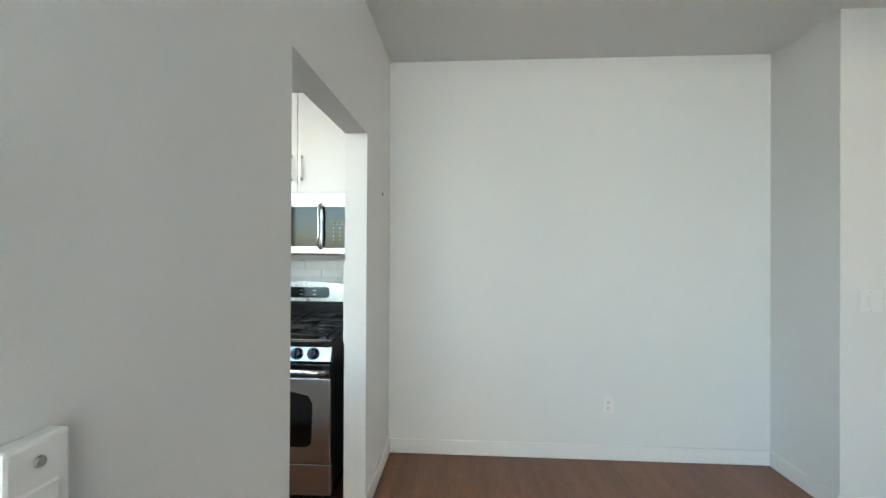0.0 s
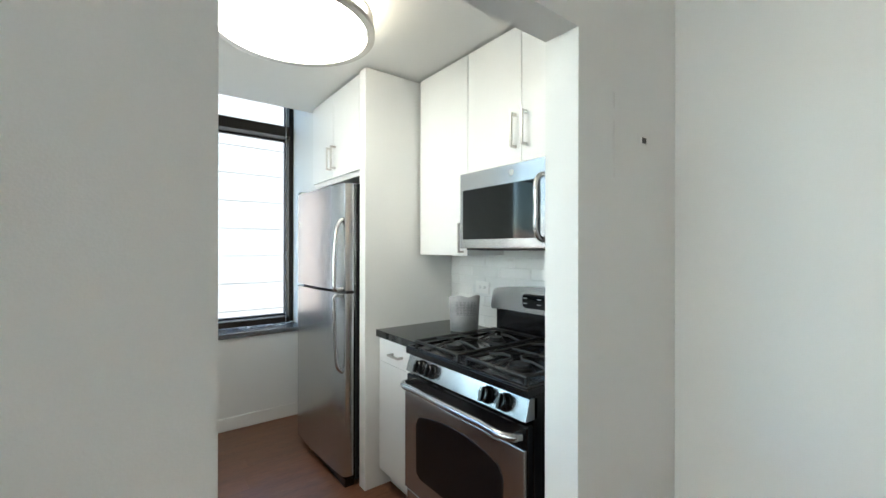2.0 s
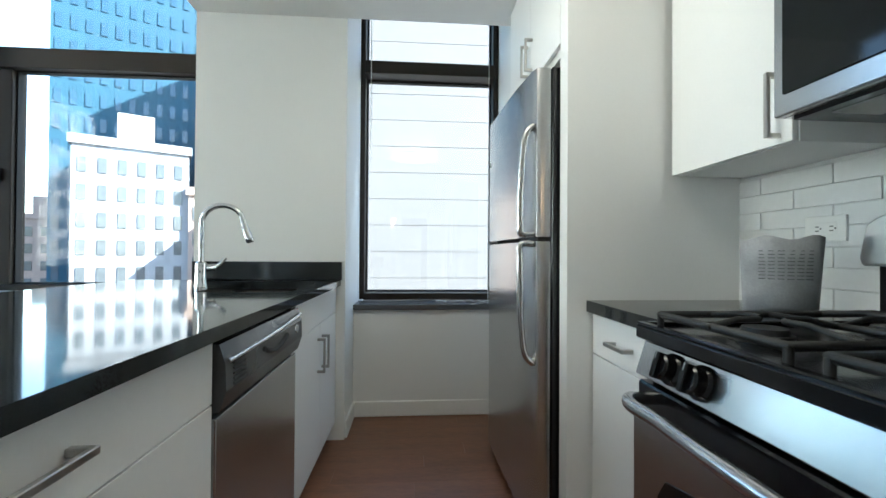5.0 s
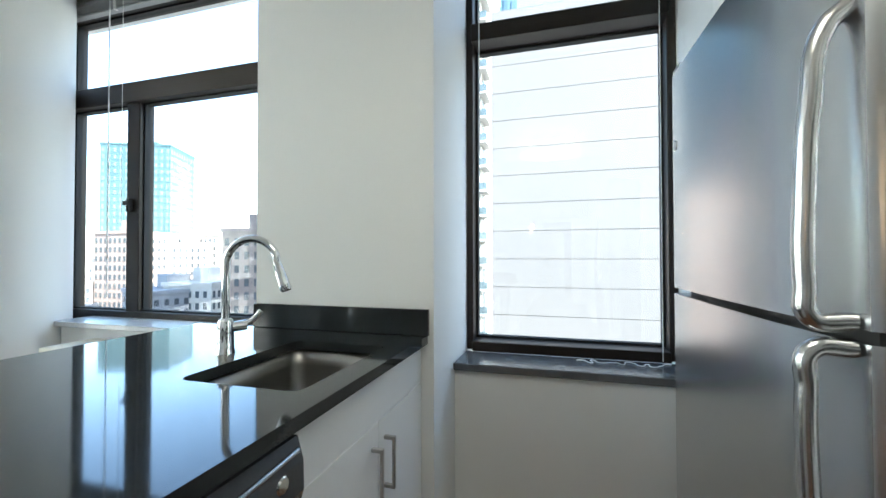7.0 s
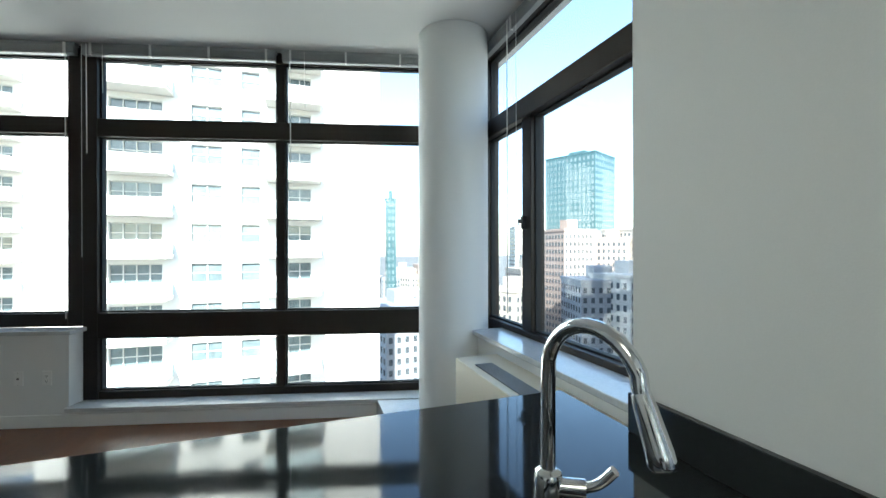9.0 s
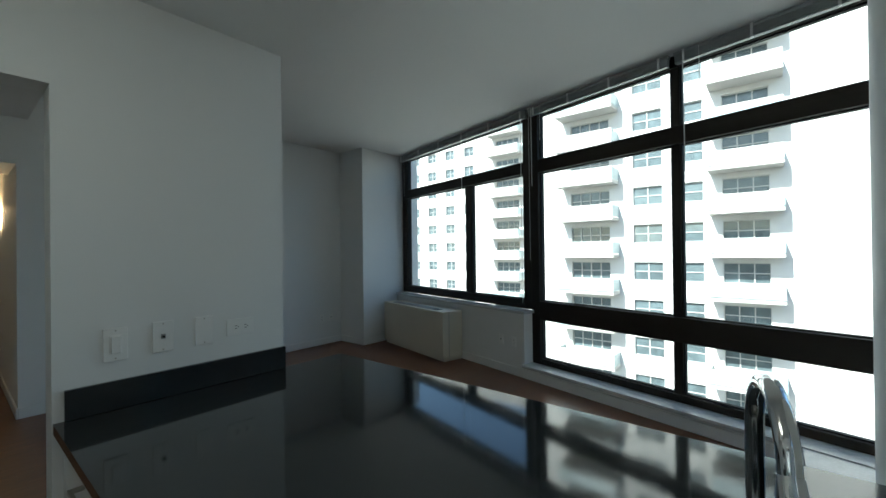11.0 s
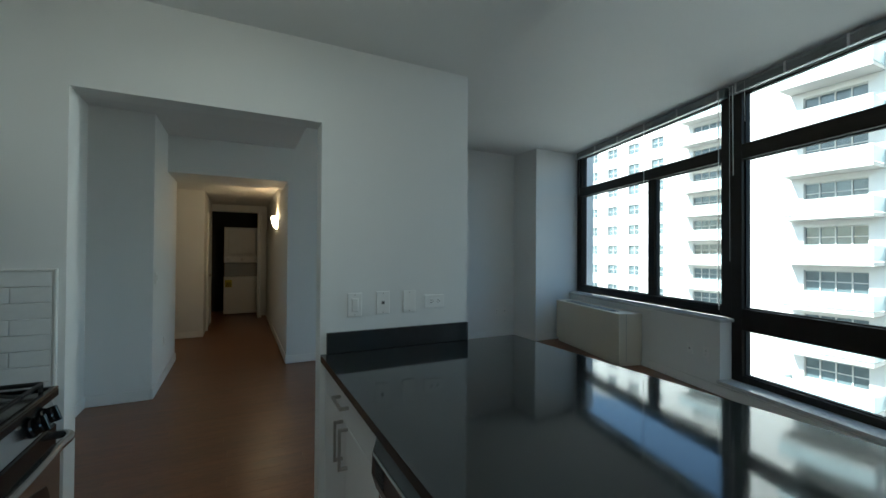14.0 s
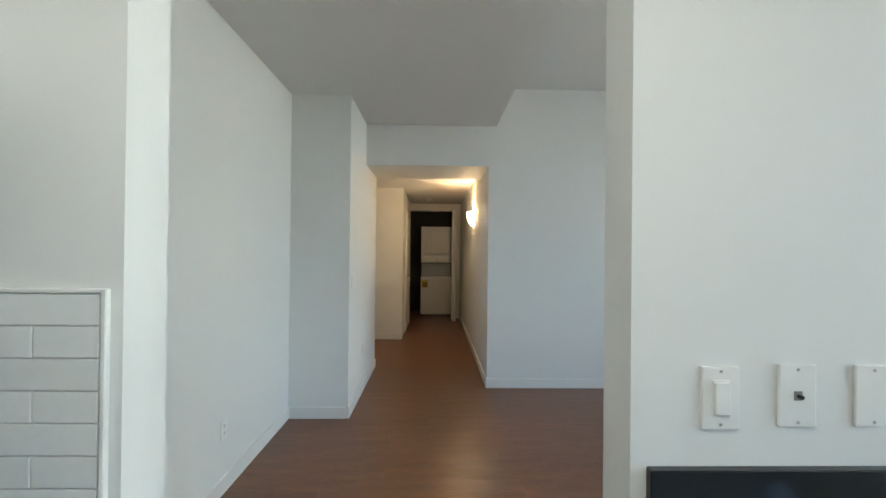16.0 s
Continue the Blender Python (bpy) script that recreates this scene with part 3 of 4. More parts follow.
def faucet():
    f = thing("faucet", pose(-1.532, 1.822, 0.915, 0, 0, 12), "chrome gooseneck pull-down kitchen faucet with side lever", "faucet")
    lathe("base", [(0, 0), (0.029, 0), (0.0285, 0.006), (0.026, 0.012), (0.0245, 0.07), (0.0245, 0.10), (0.022, 0.108), (0.014, 0.114), (0, 0.114)], CHROME, f)
    pts = [(0, 0, 0.10)] + [(0, 0, 0.14 + 0.05 * i) for i in range(3)]
    for i in range(1, 15):
        a = math.pi - radians(11.2 * i)
        pts.append((0.088 + 0.088 * math.cos(a), 0, 0.285 + 0.088 * math.sin(a)))
    pts.append((0.172, 0, 0.296))
    tube("neck", pts, 0.0125, CHROME, f, res=8)
    lathe("spray_head", [(0, 0.0), (0.0165, 0.0), (0.019, 0.004), (0.0185, 0.02), (0.0155, 0.075), (0.0135, 0.095), (0, 0.096)], CHROME, f, at=pose(0.2045, 0, 0.206, 0, -20, 0), n=28)
    lathe("nozzle", [(0, -0.002), (0.014, -0.002), (0.015, 0.0)], RUBBER, f, at=pose(0.2045, 0, 0.2055, 0, -20, 0), n=28)
    tube("lever_hub", [(0, 0.015, 0.083), (0, 0.062, 0.086)], 0.017, CHROME, f, res=6, at=pose(0, 0, 0, 0, 0, -48))
    tube("lever", [(0, 0.058, 0.088), (0.004, 0.080, 0.100), (0.010, 0.106, 0.130)], 0.009, CHROME, f, bez=True, res=5, at=pose(0, 0, 0, 0, 0, -48))
    return f


faucet()


def dishwasher():
    d = thing("dishwasher", pose(0, 0, 0), "stainless steel dishwasher with black control panel under the counter", "dishwasher")
    boxes("body", [(-1.6, XF - 0.02, 0.850, 1.468, 0.1, 0.872)], BLACK, d)
    boxes("door", [(XF - 0.02, XF + 0.004, 0.853, 1.465, 0.11, 0.70)], STEEL, d, bevel=0.004, seg=2, label="brushed steel door panel")
    boxes("kick_plate", [(-1.1, XF - 0.06, 0.853, 1.465, 0.0, 0.10)], BLACK, d)
    bm = bmesh.new()
    prof = [(-0.02, 0.71), (0.012, 0.715), (0.026, 0.76), (0.024, 0.82), (0.010, 0.866), (-0.02, 0.866)]
    for y in (0.853, 1.465):
        ring = [bm.verts.new((XF + x, y, z)) for x, z in prof]
        bm.faces.new(ring if y > 1 else ring[::-1])
        if y > 1:
            for i in range(len(prof)):
                j = (i + 1) % len(prof)
                bm.faces.new((prev[i], prev[j], ring[j], ring[i]))
        prev = ring
    finish("control_panel", bm, PANELG, d)
    tube("panel_rim", [(XF + 0.024, 0.867 + 0.058 * i, 0.825 + 0.02 * (i / 10) ** 2) for i in range(11)], 0.006, STEEL, d, res=3)
    tube("grip", [(XF + 0.024, 1.09 + 0.02 * i, 0.80 - 0.022 * math.sin(math.pi * i / 10)) for i in range(11)], 0.008, DARK, d, res=3)
    lathe("badge", [(0, 0.003), (0.014, 0.003), (0.017, 0.0)], CHROME, d, at=pose(XF + 0.025, 1.40, 0.80, 0, 90, 0), n=24)
    boxes("vent", [(XF + 0.022, XF + 0.028, 0.89, 0.96, 0.765 + 0.012 * i, 0.770 + 0.012 * i) for i in range(5)], DARK, d)
    return d


dishwasher()


# ---- range, microwave, refrigerator ----
def gas_range():
    g = thing("gas_range", pose(-0.042, 0.444, 0) @ Matrix.Diagonal((1, 1, 1.03, 1)), "freestanding stainless steel and black gas range", "stove")
    w = 0.372
    boxes("body", [(0.03, 0.62, -w, w, 0.06, 0.86)], BLACK, g, bevel=0.003)
    for s in (-1, 1):
        for fx in (0.06, 0.55):
            boxes("foot", [(fx, fx + 0.04, s * w * 0.9 - 0.02, s * w * 0.9 + 0.02, 0, 0.06)], BLACK, g)
    boxes("drawer", [(-0.004, 0.03, -w, w, 0.07, 0.235)], STEELH, g, bevel=0.006, seg=2)
    boxes("door_back", [(-0.005, 0.03, -w, w, 0.245, 0.765)], BLACK, g, bevel=0.005)
    boxes("oven_door", [(-0.016, -0.004, -w, w, 0.245, 0.69)], STEELH, g, bevel=0.004, seg=2, label="brushed steel oven door")
    # arched window
    ol = [(-0.24, 0.33), (0.24, 0.33)] + [(0.27, 0.35), (0.275, 0.56)] + [(0.25 - 0.0625 * i, 0.60 + 0.035 * math.sin(math.pi * i / 8)) for i in range(9)] + [(-0.275, 0.56), (-0.27, 0.35)]
    to_front = Matrix(((0, 0, -1, 0), (1, 0, 0, 0), (0, 1, 0, 0), (0, 0, 0, 1)))
    slab("window", ol, 0.014, 0.019, BGLASS, g, bevel=0.0015, at=to_front)
    pts = [(-0.010, -0.35, 0.728), (-0.046, -0.335, 0.731), (-0.060, -0.2, 0.735), (-0.066, 0, 0.737), (-0.060, 0.2, 0.735), (-0.046, 0.335, 0.731), (-0.010, 0.35, 0.728)]
    tube("handle", pts, 0.0145, STEELH, g, bez=True, res=6)
    # sloping control panel
    bm = bmesh.new()
    for y in (-w, w):
        ring = [bm.verts.new((x, y, z)) for x, z in ((-0.012, 0.778), (0.012, 0.852), (0.05, 0.852), (0.05, 0.778))]
        bm.faces.new(ring)
        if y > 0:
            for i in range(4):
                j = (i + 1) % 4
                bm.faces.new((prev[i], prev[j], ring[j], ring[i]))
        prev = ring
    finish("control_panel", bm, STEELH, g, bevel=0.003)
    for y in (-0.272, -0.182, 0.168, 0.252):
        k = lathe("knob", [(0.0, 0.034), (0.021, 0.034), (0.025, 0.030), (0.027, 0.012), (0.032, 0.007), (0.032, 0.0)], BLACK, g, at=pose(0.0005, y, 0.816, 0, -72, 0), n=26)
        boxes("knob_grip", [(-0.026, 0.026, -0.0065, 0.0065, 0.024, 0.044)], BLACK, k, bevel=0.002)
        boxes("knob_mark", [(0.012, 0.025, -0.001, 0.001, 0.0438, 0.0446)], LED, k)
    # cooktop tray
    boxes("cooktop", [(-0.008, 0.60, -w - 0.004, w + 0.004, 0.857, 0.885), (-0.008, 0.012, -w - 0.004, w + 0.004, 0.885, 0.893), (0.012, 0.60, -w - 0.004, -w + 0.016, 0.885, 0.893), (0.012, 0.60, w - 0.016, w + 0.004, 0.885, 0.893)], BLACK, g, bevel=0.003)
    for bx, by, r in ((0.15, -0.2, 0.05), (0.42, -0.2, 0.042), (0.15, 0.2, 0.046), (0.42, 0.2, 0.04)):
        lathe("burner", [(0, 0.024), (r * 0.8, 0.024), (r * 0.85, 0.018), (r * 0.85, 0.013), (r, 0.012), (r, 0.002), (r + 0.012, 0.0)], IRON, g, at=pose(bx, by, 0.885), n=28)
    for s in (-1, 1):
        cy = s * 0.185
        tube("grate_rim", [(0.03, cy - 0.155, 0.912), (0.55, cy - 0.155, 0.912), (0.55, cy + 0.155, 0.912), (0.03, cy + 0.155, 0.912)], 0.008, IRON, g, cyclic=True, res=2)
        tube("grate_bar", [(0.29, cy - 0.155, 0.912), (0.29, cy + 0.155, 0.912)], 0.007, IRON, g, res=2)
        for bx in (0.15, 0.42):
            for ax, ay in ((1, 0), (-1, 0), (0, 1), (0, -1)):
                far = 0.13 if ax else 0.155
                tube("grate_finger", [(bx + ax * far, cy + ay * far, 0.912), (bx + ax * 0.07, cy + ay * 0.075, 0.926), (bx + ax * 0.025, cy + ay * 0.025, 0.926)], 0.006, IRON, g, res=2)
        tube("grate_leg", [(0.03, cy - 0.155, 0.885), (0.03, cy - 0.155, 0.912)], 0.007, IRON, g, res=2)
        tube("grate_leg", [(0.03, cy + 0.155, 0.885), (0.03, cy + 0.155, 0.912)], 0.007, IRON, g, res=2)
    # back guard
    boxes("guard_riser", [(0.575, 0.615, -0.35, 0.35, 0.885, 1.035)], BLACK, g, bevel=0.003)
    ol = [(-0.365, 1.02), (0.365, 1.02), (0.37, 1.04), (0.355, 1.115), (0.335, 1.13)] + [(0.30 - 0.06 * i, 1.135 + 0.022 * math.sin(math.pi * (i + 0.6) / 11.2)) for i in range(11)] + [(-0.335, 1.13), (-0.355, 1.115), (-0.37, 1.04)]
    slab("back_guard", ol, -0.615, -0.545, STEELH, g, bevel=0.006, at=to_front)
    slab("display", rounded(-0.17, 0.13, 1.05, 1.12, 0.02), -0.546, -0.541, BGLASS, g, at=to_front)
    for i in range(3):
        for j in range(2):
            boxes("display_mark", [(0.5405, 0.541, 0.10 - 0.09 * i, 0.125 - 0.09 * i, 1.070 + 0.026 * j, 1.074 + 0.026 * j)], LED, g)
    lathe("badge", [(0, 0.002), (0.011, 0.002), (0.012, 0)], CHROME, g, at=pose(0.5445, -0.02, 1.034, 0, -90, 0), n=20)
    return g


gas_range()


def microwave():
    mw = thing("microwave", pose(0.245, 0.395, 1.384), "stainless steel over-the-range microwave with black glass door", "microwave")
    w = 0.375
    boxes("case", [(0.02, 0.345, -w, w, 0.0, 0.378)], STEELH, mw, bevel=0.003)
    boxes("front_frame", [(0.0, 0.022, -w, w, 0.0, 0.378)], STEELH, mw, bevel=0.004, seg=2)
    boxes("door_glass", [(-0.004, 0.001, -0.140, w - 0.025, 0.045, 0.292)], BGLASS, mw, bevel=0.0015)
    boxes("control_glass", [(-0.004, 0.001, -w + 0.02, -0.172, 0.035, 0.292)], BGLASS, mw, bevel=0.0015)
    tube("handle", [(-0.002, -0.157, 0.305), (-0.032, -0.157, 0.29), (-0.045, -0.157, 0.17), (-0.032, -0.157, 0.05), (-0.002, -0.157, 0.035)], 0.0125, STEELH, mw, bez=True, res=6)
    lathe("badge", [(0, 0.002), (0.013, 0.002), (0.014, 0)], NICKEL, mw, at=pose(0.0005, 0.02, 0.338, 0, -90, 0), n=20)
    face = Matrix(((0, 0, -1, -0.0045), (-1, 0, 0, 0), (0, 1, 0, 0), (0, 0, 0, 1)))
    text_part("clock", "42", 0.018, LED, mw, Matrix.Translation((0, -0.30, 0.262)) @ face)
    marks = []
    for r in range(2):
        marks += [(-0.0048, -0.004, -0.330 + 0.03 * c, -0.310 + 0.03 * c, 0.195 - 0.014 * r, 0.198 - 0.014 * r) for c in range(4)]
    for r in range(4):
        marks += [(-0.0048, -0.004, -0.318 + 0.04 * c, -0.313 + 0.04 * c, 0.156 - 0.024 * r, 0.162 - 0.024 * r) for c in range(3)]
    boxes("keypad_marks", marks, LED, mw)
    boxes("underside", [(0.03, 0.33, -w + 0.02, w - 0.02, -0.008, 0.001)], BLACK, mw)
    for fy in (-0.30, 0.05):
        boxes("vent_filter", [(0.06, 0.17, fy, fy + 0.25, -0.011, -0.007)], GRILLE, mw, bevel=0.001)
    boxes("under_lamp", [(0.24, 0.30, -0.12, 0.12, -0.012, -0.007)], GRILLE, mw, bevel=0.001)
    return mw


microwave()


def fridge():
    f = thing("refrigerator", pose(-0.055, 0, 0), "stainless steel top-freezer refrigerator with curved bar handles", "refrigerator")
    boxes("body", [(-0.008, 0.56, 1.358, 2.105, 0.03, 1.765)], BLACK, f, bevel=0.004)
    for nm, z0, z1 in (("freezer_door", 1.137, 1.762), ("fridge_door", 0.06, 1.120)):
        bm = bmesh.new()
        prof = [(-0.012, 1.364), (-0.050, 1.364), (-0.062, 1.372), (-0.071, 1.40), (-0.086, 1.55), (-0.096, 1.735), (-0.101, 1.92), (-0.103, 2.07), (-0.100, 2.095), (-0.090, 2.103), (-0.012, 2.103)]
        lo = [bm.verts.new((x, y, z0)) for x, y in prof]
        hi = [bm.verts.new((x, y, z1)) for x, y in prof]
        bm.faces.new(lo)
        bm.faces.new(hi[::-1])
        for i in range(len(prof)):
            j = (i + 1) % len(prof)
            bm.faces.new((lo[i], hi[i], hi[j], lo[j]))
        finish(nm, bm, STEEL, f, smooth=True)
    boxes("gap_seal", [(-0.055, -0.01, 1.37, 2.10, 1.119, 1.138)], RUBBER, f)
    hy = 1.392
    tube("handle", [(-0.066, hy, 1.555), (-0.092, hy, 1.53), (-0.110, hy, 1.43), (-0.118, hy, 1.31), (-0.119, hy, 1.19), (-0.114, hy, 1.150), (-0.068, hy, 1.145)], 0.0125, STEELH, f, bez=True, res=6)
    tube("handle", [(-0.068, hy, 1.112), (-0.114, hy, 1.107), (-0.119, hy, 1.06), (-0.118, hy, 0.93), (-0.110, hy, 0.78), (-0.092, hy, 0.69), (-0.066, hy, 0.665)], 0.0125, STEELH, f, bez=True, res=6)
    lathe("badge", [(0, 0.002), (0.014, 0.002), (0.015, 0)], NICKEL, f, at=pose(-0.1025, 2.06, 1.55, 0, -90, 0), n=20)
    boxes("kick_grille", [(-0.06, 0.0, 1.37, 2.10, 0.0, 0.05)], BLACK, f)
    boxes("hinge_cap", [(-0.10, 0.02, 2.03, 2.09, 1.766, 1.78)], GRILLE, f, bevel=0.003)
    return f


fridge()


# ---- lamps ----
def ceiling_lamp():
    c = thing("ceiling_lamp", pose(-0.57, 0.87, ZK - 0.035), "round flush ceiling lamp with white diffuser and nickel double ring", "lamp")
    lathe("pan", [(0, 0.035), (0.27, 0.035), (0.27, -0.045), (0, -0.045)], TRIM, c, n=64)
    lathe("diffuser", [(0.295, -0.04), (0.30, -0.09), (0.29, -0.115), (0.22, -0.135), (0.12, -0.146), (0, -0.148)], LAMP, c, n=64)
    lathe("ring", [(0.302, -0.045), (0.328, -0.045), (0.328, -0.058), (0.302, -0.058), (0.302, -0.045)], NICKEL, c, n=64)
    lathe("ring", [(0.304, -0.10), (0.334, -0.10), (0.334, -0.118), (0.304, -0.118), (0.304, -0.10)], NICKEL, c, n=64)
    for a in (20, 140, 260):
        boxes("post", [(0.314, 0.326, -0.006, 0.006, -0.105, -0.05)], NICKEL, c, at=pose(0, 0, 0, 0, 0, a))
    return c


ceiling_lamp()


def sconce():
    s = thing("wall_sconce", pose(-1.172, -5.0, 1.78), "half-bowl glowing glass wall sconce in the hall", "lamp")
    bm = bmesh.new()
    prof = [(0.02, 0.0), (0.06, 0.03), (0.09, 0.09), (0.105, 0.17), (0.10, 0.20)]
    rings = [[bm.verts.new((r * 0.9 * math.cos(a), r * math.sin(a), z)) for a in [radians(-90 + 12 * i) for i in range(16)]] for r, z in prof]
    for a, b in zip(rings, rings[1:]):
        for i in range(15):
            bm.faces.new((a[i], a[i + 1], b[i + 1], b[i]))
    bm.faces.new(rings[0])
    sh = finish("shade", bm, SCONCE, s, smooth=True)
    so = sh.modifiers.new("thickness", "SOLIDIFY")
    so.thickness = 0.004
    boxes("back_plate", [(-0.002, 0.006, -0.05, 0.05, 0.03, 0.18)], NICKEL, s)
    return s


sconce()
bulb = bpy.data.lights.new("sconce_bulb", "POINT")
bulb.energy, bulb.color, bulb.shadow_soft_size = 1.5, (1.0, 0.62, 0.32), 0.04
new("sconce_bulb", bulb).location = (-1.11, -5.0, 1.98)


# ---- plates on the walls ----
def wall_plate(name, m, w, h, label, kind):
    """A cover plate in its own xz plane that faces -y."""
    p = thing(name, m, label, "switch" if "switch" in name else "outlet")
    boxes("cover", [(-w / 2, w / 2, -0.0075, 0, -h / 2, h / 2)], PLATE, p, bevel=0.0025, seg=2)
    if kind == "switch":
        boxes("rocker_frame", [(-0.018, 0.018, -0.009, -0.007, -0.034, 0.034)], TRIM, p, bevel=0.001)
        boxes("rocker", [(-0.0145, 0.0145, -0.014, -0.008, -0.031, 0.031)], PLATE, p, bevel=0.002)
    elif kind == "jack":
        boxes("jack", [(-0.008, 0.008, -0.009, -0.006, -0.008, 0.010)], GRILLE, p, bevel=0.001)
        lathe("pin", [(0, 0.008), (0.004, 0.008), (0.004, 0)], DARK, p, at=pose(0, -0.009, 0, 90, 0, 0), n=12)
    elif kind == "duplex":
        v = h > w
        boxes("face", [(-0.034, 0.034, -0.0085, -0.007, -0.017, 0.017)] if not v else [(-0.017, 0.017, -0.0085, -0.007, -0.034, 0.034)], TRIM, p, bevel=0.001)
        it = []
        for s in (-0.02, 0.02):
            for d in (-0.006, 0.006):
                it.append((s - 0.005, s + 0.005, -0.0092, -0.0083, d - 0.0013, d + 0.0013) if not v else (d - 0.0013, d + 0.0013, -0.0092, -0.0083, s - 0.005, s + 0.005))
            it.append((s + 0.008, s + 0.012, -0.0092, -0.0083, -0.002, 0.002) if not v else (-0.002, 0.002, -0.0092, -0.0083, s - 0.012, s - 0.008))
        boxes("slot", it, DARK, p)
    for z in ((-h * 0.42, h * 0.42) if kind in ("blank", "jack", "switch") else ()):
        lathe("screw", [(0, 0.001), (0.0028, 0.001), (0.003, 0)], NICKEL, p, at=pose(0, -0.0076, z, 90, 0, 0), n=10)
    return p


N_ = lambda x, z: pose(x, 0, z, 0, 0, 180)
wall_plate("light_switch", N_(-1.150, 1.147), 0.072, 0.118, "white rocker light switch above the counter", "switch")
wall_plate("jack_outlet", N_(-1.297, 1.151), 0.072, 0.118, "white wall plate with a cable jack", "jack")
wall_plate("blank_outlet", N_(-1.444, 1.151), 0.07, 0.116, "plain white blank wall plate", "blank")
wall_plate("power_outlet", N_(-1.592, 1.145), 0.118, 0.072, "white double power outlet above the counter", "duplex")
wall_plate("power_outlet", pose(XW, -1.62, 0.372, 0, 0, -90), 0.07, 0.115, "white double power outlet low on the wall", "duplex")
wall_plate("power_outlet", pose(XW - 0.010, 0.965, 1.15, 0, 0, -90), 0.115, 0.072, "white double power outlet on the tiled wall", "duplex")
wall_plate("light_switch", pose(0.10, -2.82, 1.148, 0, 0, -90), 0.115, 0.118, "white double light switch beside the hall", "switch")
wall_plate("power_outlet", pose(0.10, -3.33, 0.42, 0, 0, -90), 0.07, 0.115, "white double power outlet low on the wall", "duplex")
wall_plate("power_outlet", WIN @ pose(-0.36, 0, 0.39), 0.07, 0.115, "white double power outlet on the low wall", "duplex")
wall_plate("jack_outlet", WIN @ pose(-0.57, 0, 0.39), 0.07, 0.115, "white jack plate on the low wall", "jack")
wall_plate("power_outlet", pose(-4.55, -3.72, 0.42, 0, 0, 180), 0.07, 0.115, "white double power outlet low on the wall", "duplex")
wall_plate("jack_outlet", pose(-4.72, -3.72, 0.42, 0, 0, 180), 0.07, 0.115, "white jack plate low on the wall", "jack")


def control_box():
    b = thing("wall_control_box", pose(-1.785, YS, 1.04), "white plastic control box with hinged cover on the wall", "control box")
    boxes("case", [(0.006, 0.085, -0.03, 0, -0.17, 0.14)], PLATE, b, bevel=0.006, seg=2)
    boxes("cover", [(0.018, 0.066, -0.036, -0.03, -0.15, 0.085)], PLATE, b, bevel=0.003)
    boxes("button", [(0.03, 0.052, -0.04, -0.036, -0.02, 0.03)], TRIM, b, bevel=0.002)
    lathe("screw", [(0, 0.003), (0.006, 0.003), (0.007, 0)], GRILLE, b, at=pose(0.045, -0.03, 0.113, 90, 0, 0), n=14)
    return b


control_box()
hb = thing("cable_hole", pose(0.345, YS, 1.765), "small black cable hole in the wall", "hole")
boxes("rim", [(-0.018, 0.018, -0.003, 0, -0.013, 0.013)], TRIM, hb)
boxes("opening", [(-0.014, 0.014, -0.004, -0.002, -0.010, 0.010)], DARK, hb)
sc = boxes("wall_scuff", [(0.150, 0.153, YS - 0.0012, YS, 1.66, 1.80), (0.149, 0.155, YS - 0.0012, YS, 1.615, 1.645), (0.150, 0.154, YS - 0.0012, YS, 1.84, 1.89)], CEIL)
tagged(sc, "thin patched scuff marks on the white wall", "scuff")


# ---- paper leaflet on the counter ----
def leaflet():
    p = thing("leaflet", pose(0.42, 0.94, 0.915, 0, 0, 50), "grey printed paper leaflet standing curled on the counter", "leaflet")
    bm = bmesh.new()
    cols = 12
    grid = []
    for k, z in enumerate((0, 0.07, 0.14, 0.205)):
        row = []
        for i in range(cols + 1):
            a = radians(-48 + 96 * i / cols)
            r = 0.105 + 0.004 * k
            row.append(bm.verts.new((-r * math.cos(a) + 0.05 - 0.01 * k, r * math.sin(a), z + (0.006 * math.sin(i) if k == 3 else 0))))
        grid.append(row)
    for a, b in zip(grid, grid[1:]):
        for i in range(cols):
            bm.faces.new((a[i], a[i + 1], b[i + 1], b[i]))
    sh = finish("sheet", bm, PAPER, p, smooth=True)
    so = sh.modifiers.new("thickness", "SOLIDIFY")
    so.thickness = 0.0015
    rows = []
    for k in range(9):
        z = 0.17 - 0.009 * k
        for i in range(6):
            a = radians(-30 + 10 * i)
            rows.append((-0.112 * math.cos(a) + 0.05 - 0.01 * z / 0.07, 0.112 * math.sin(a), z))
    boxes("print_line", [(x - 0.0035, x - 0.0025, y - 0.007, y + 0.007, z, z + 0.002) for x, y, z in rows], INK, p)
    return p


leaflet()


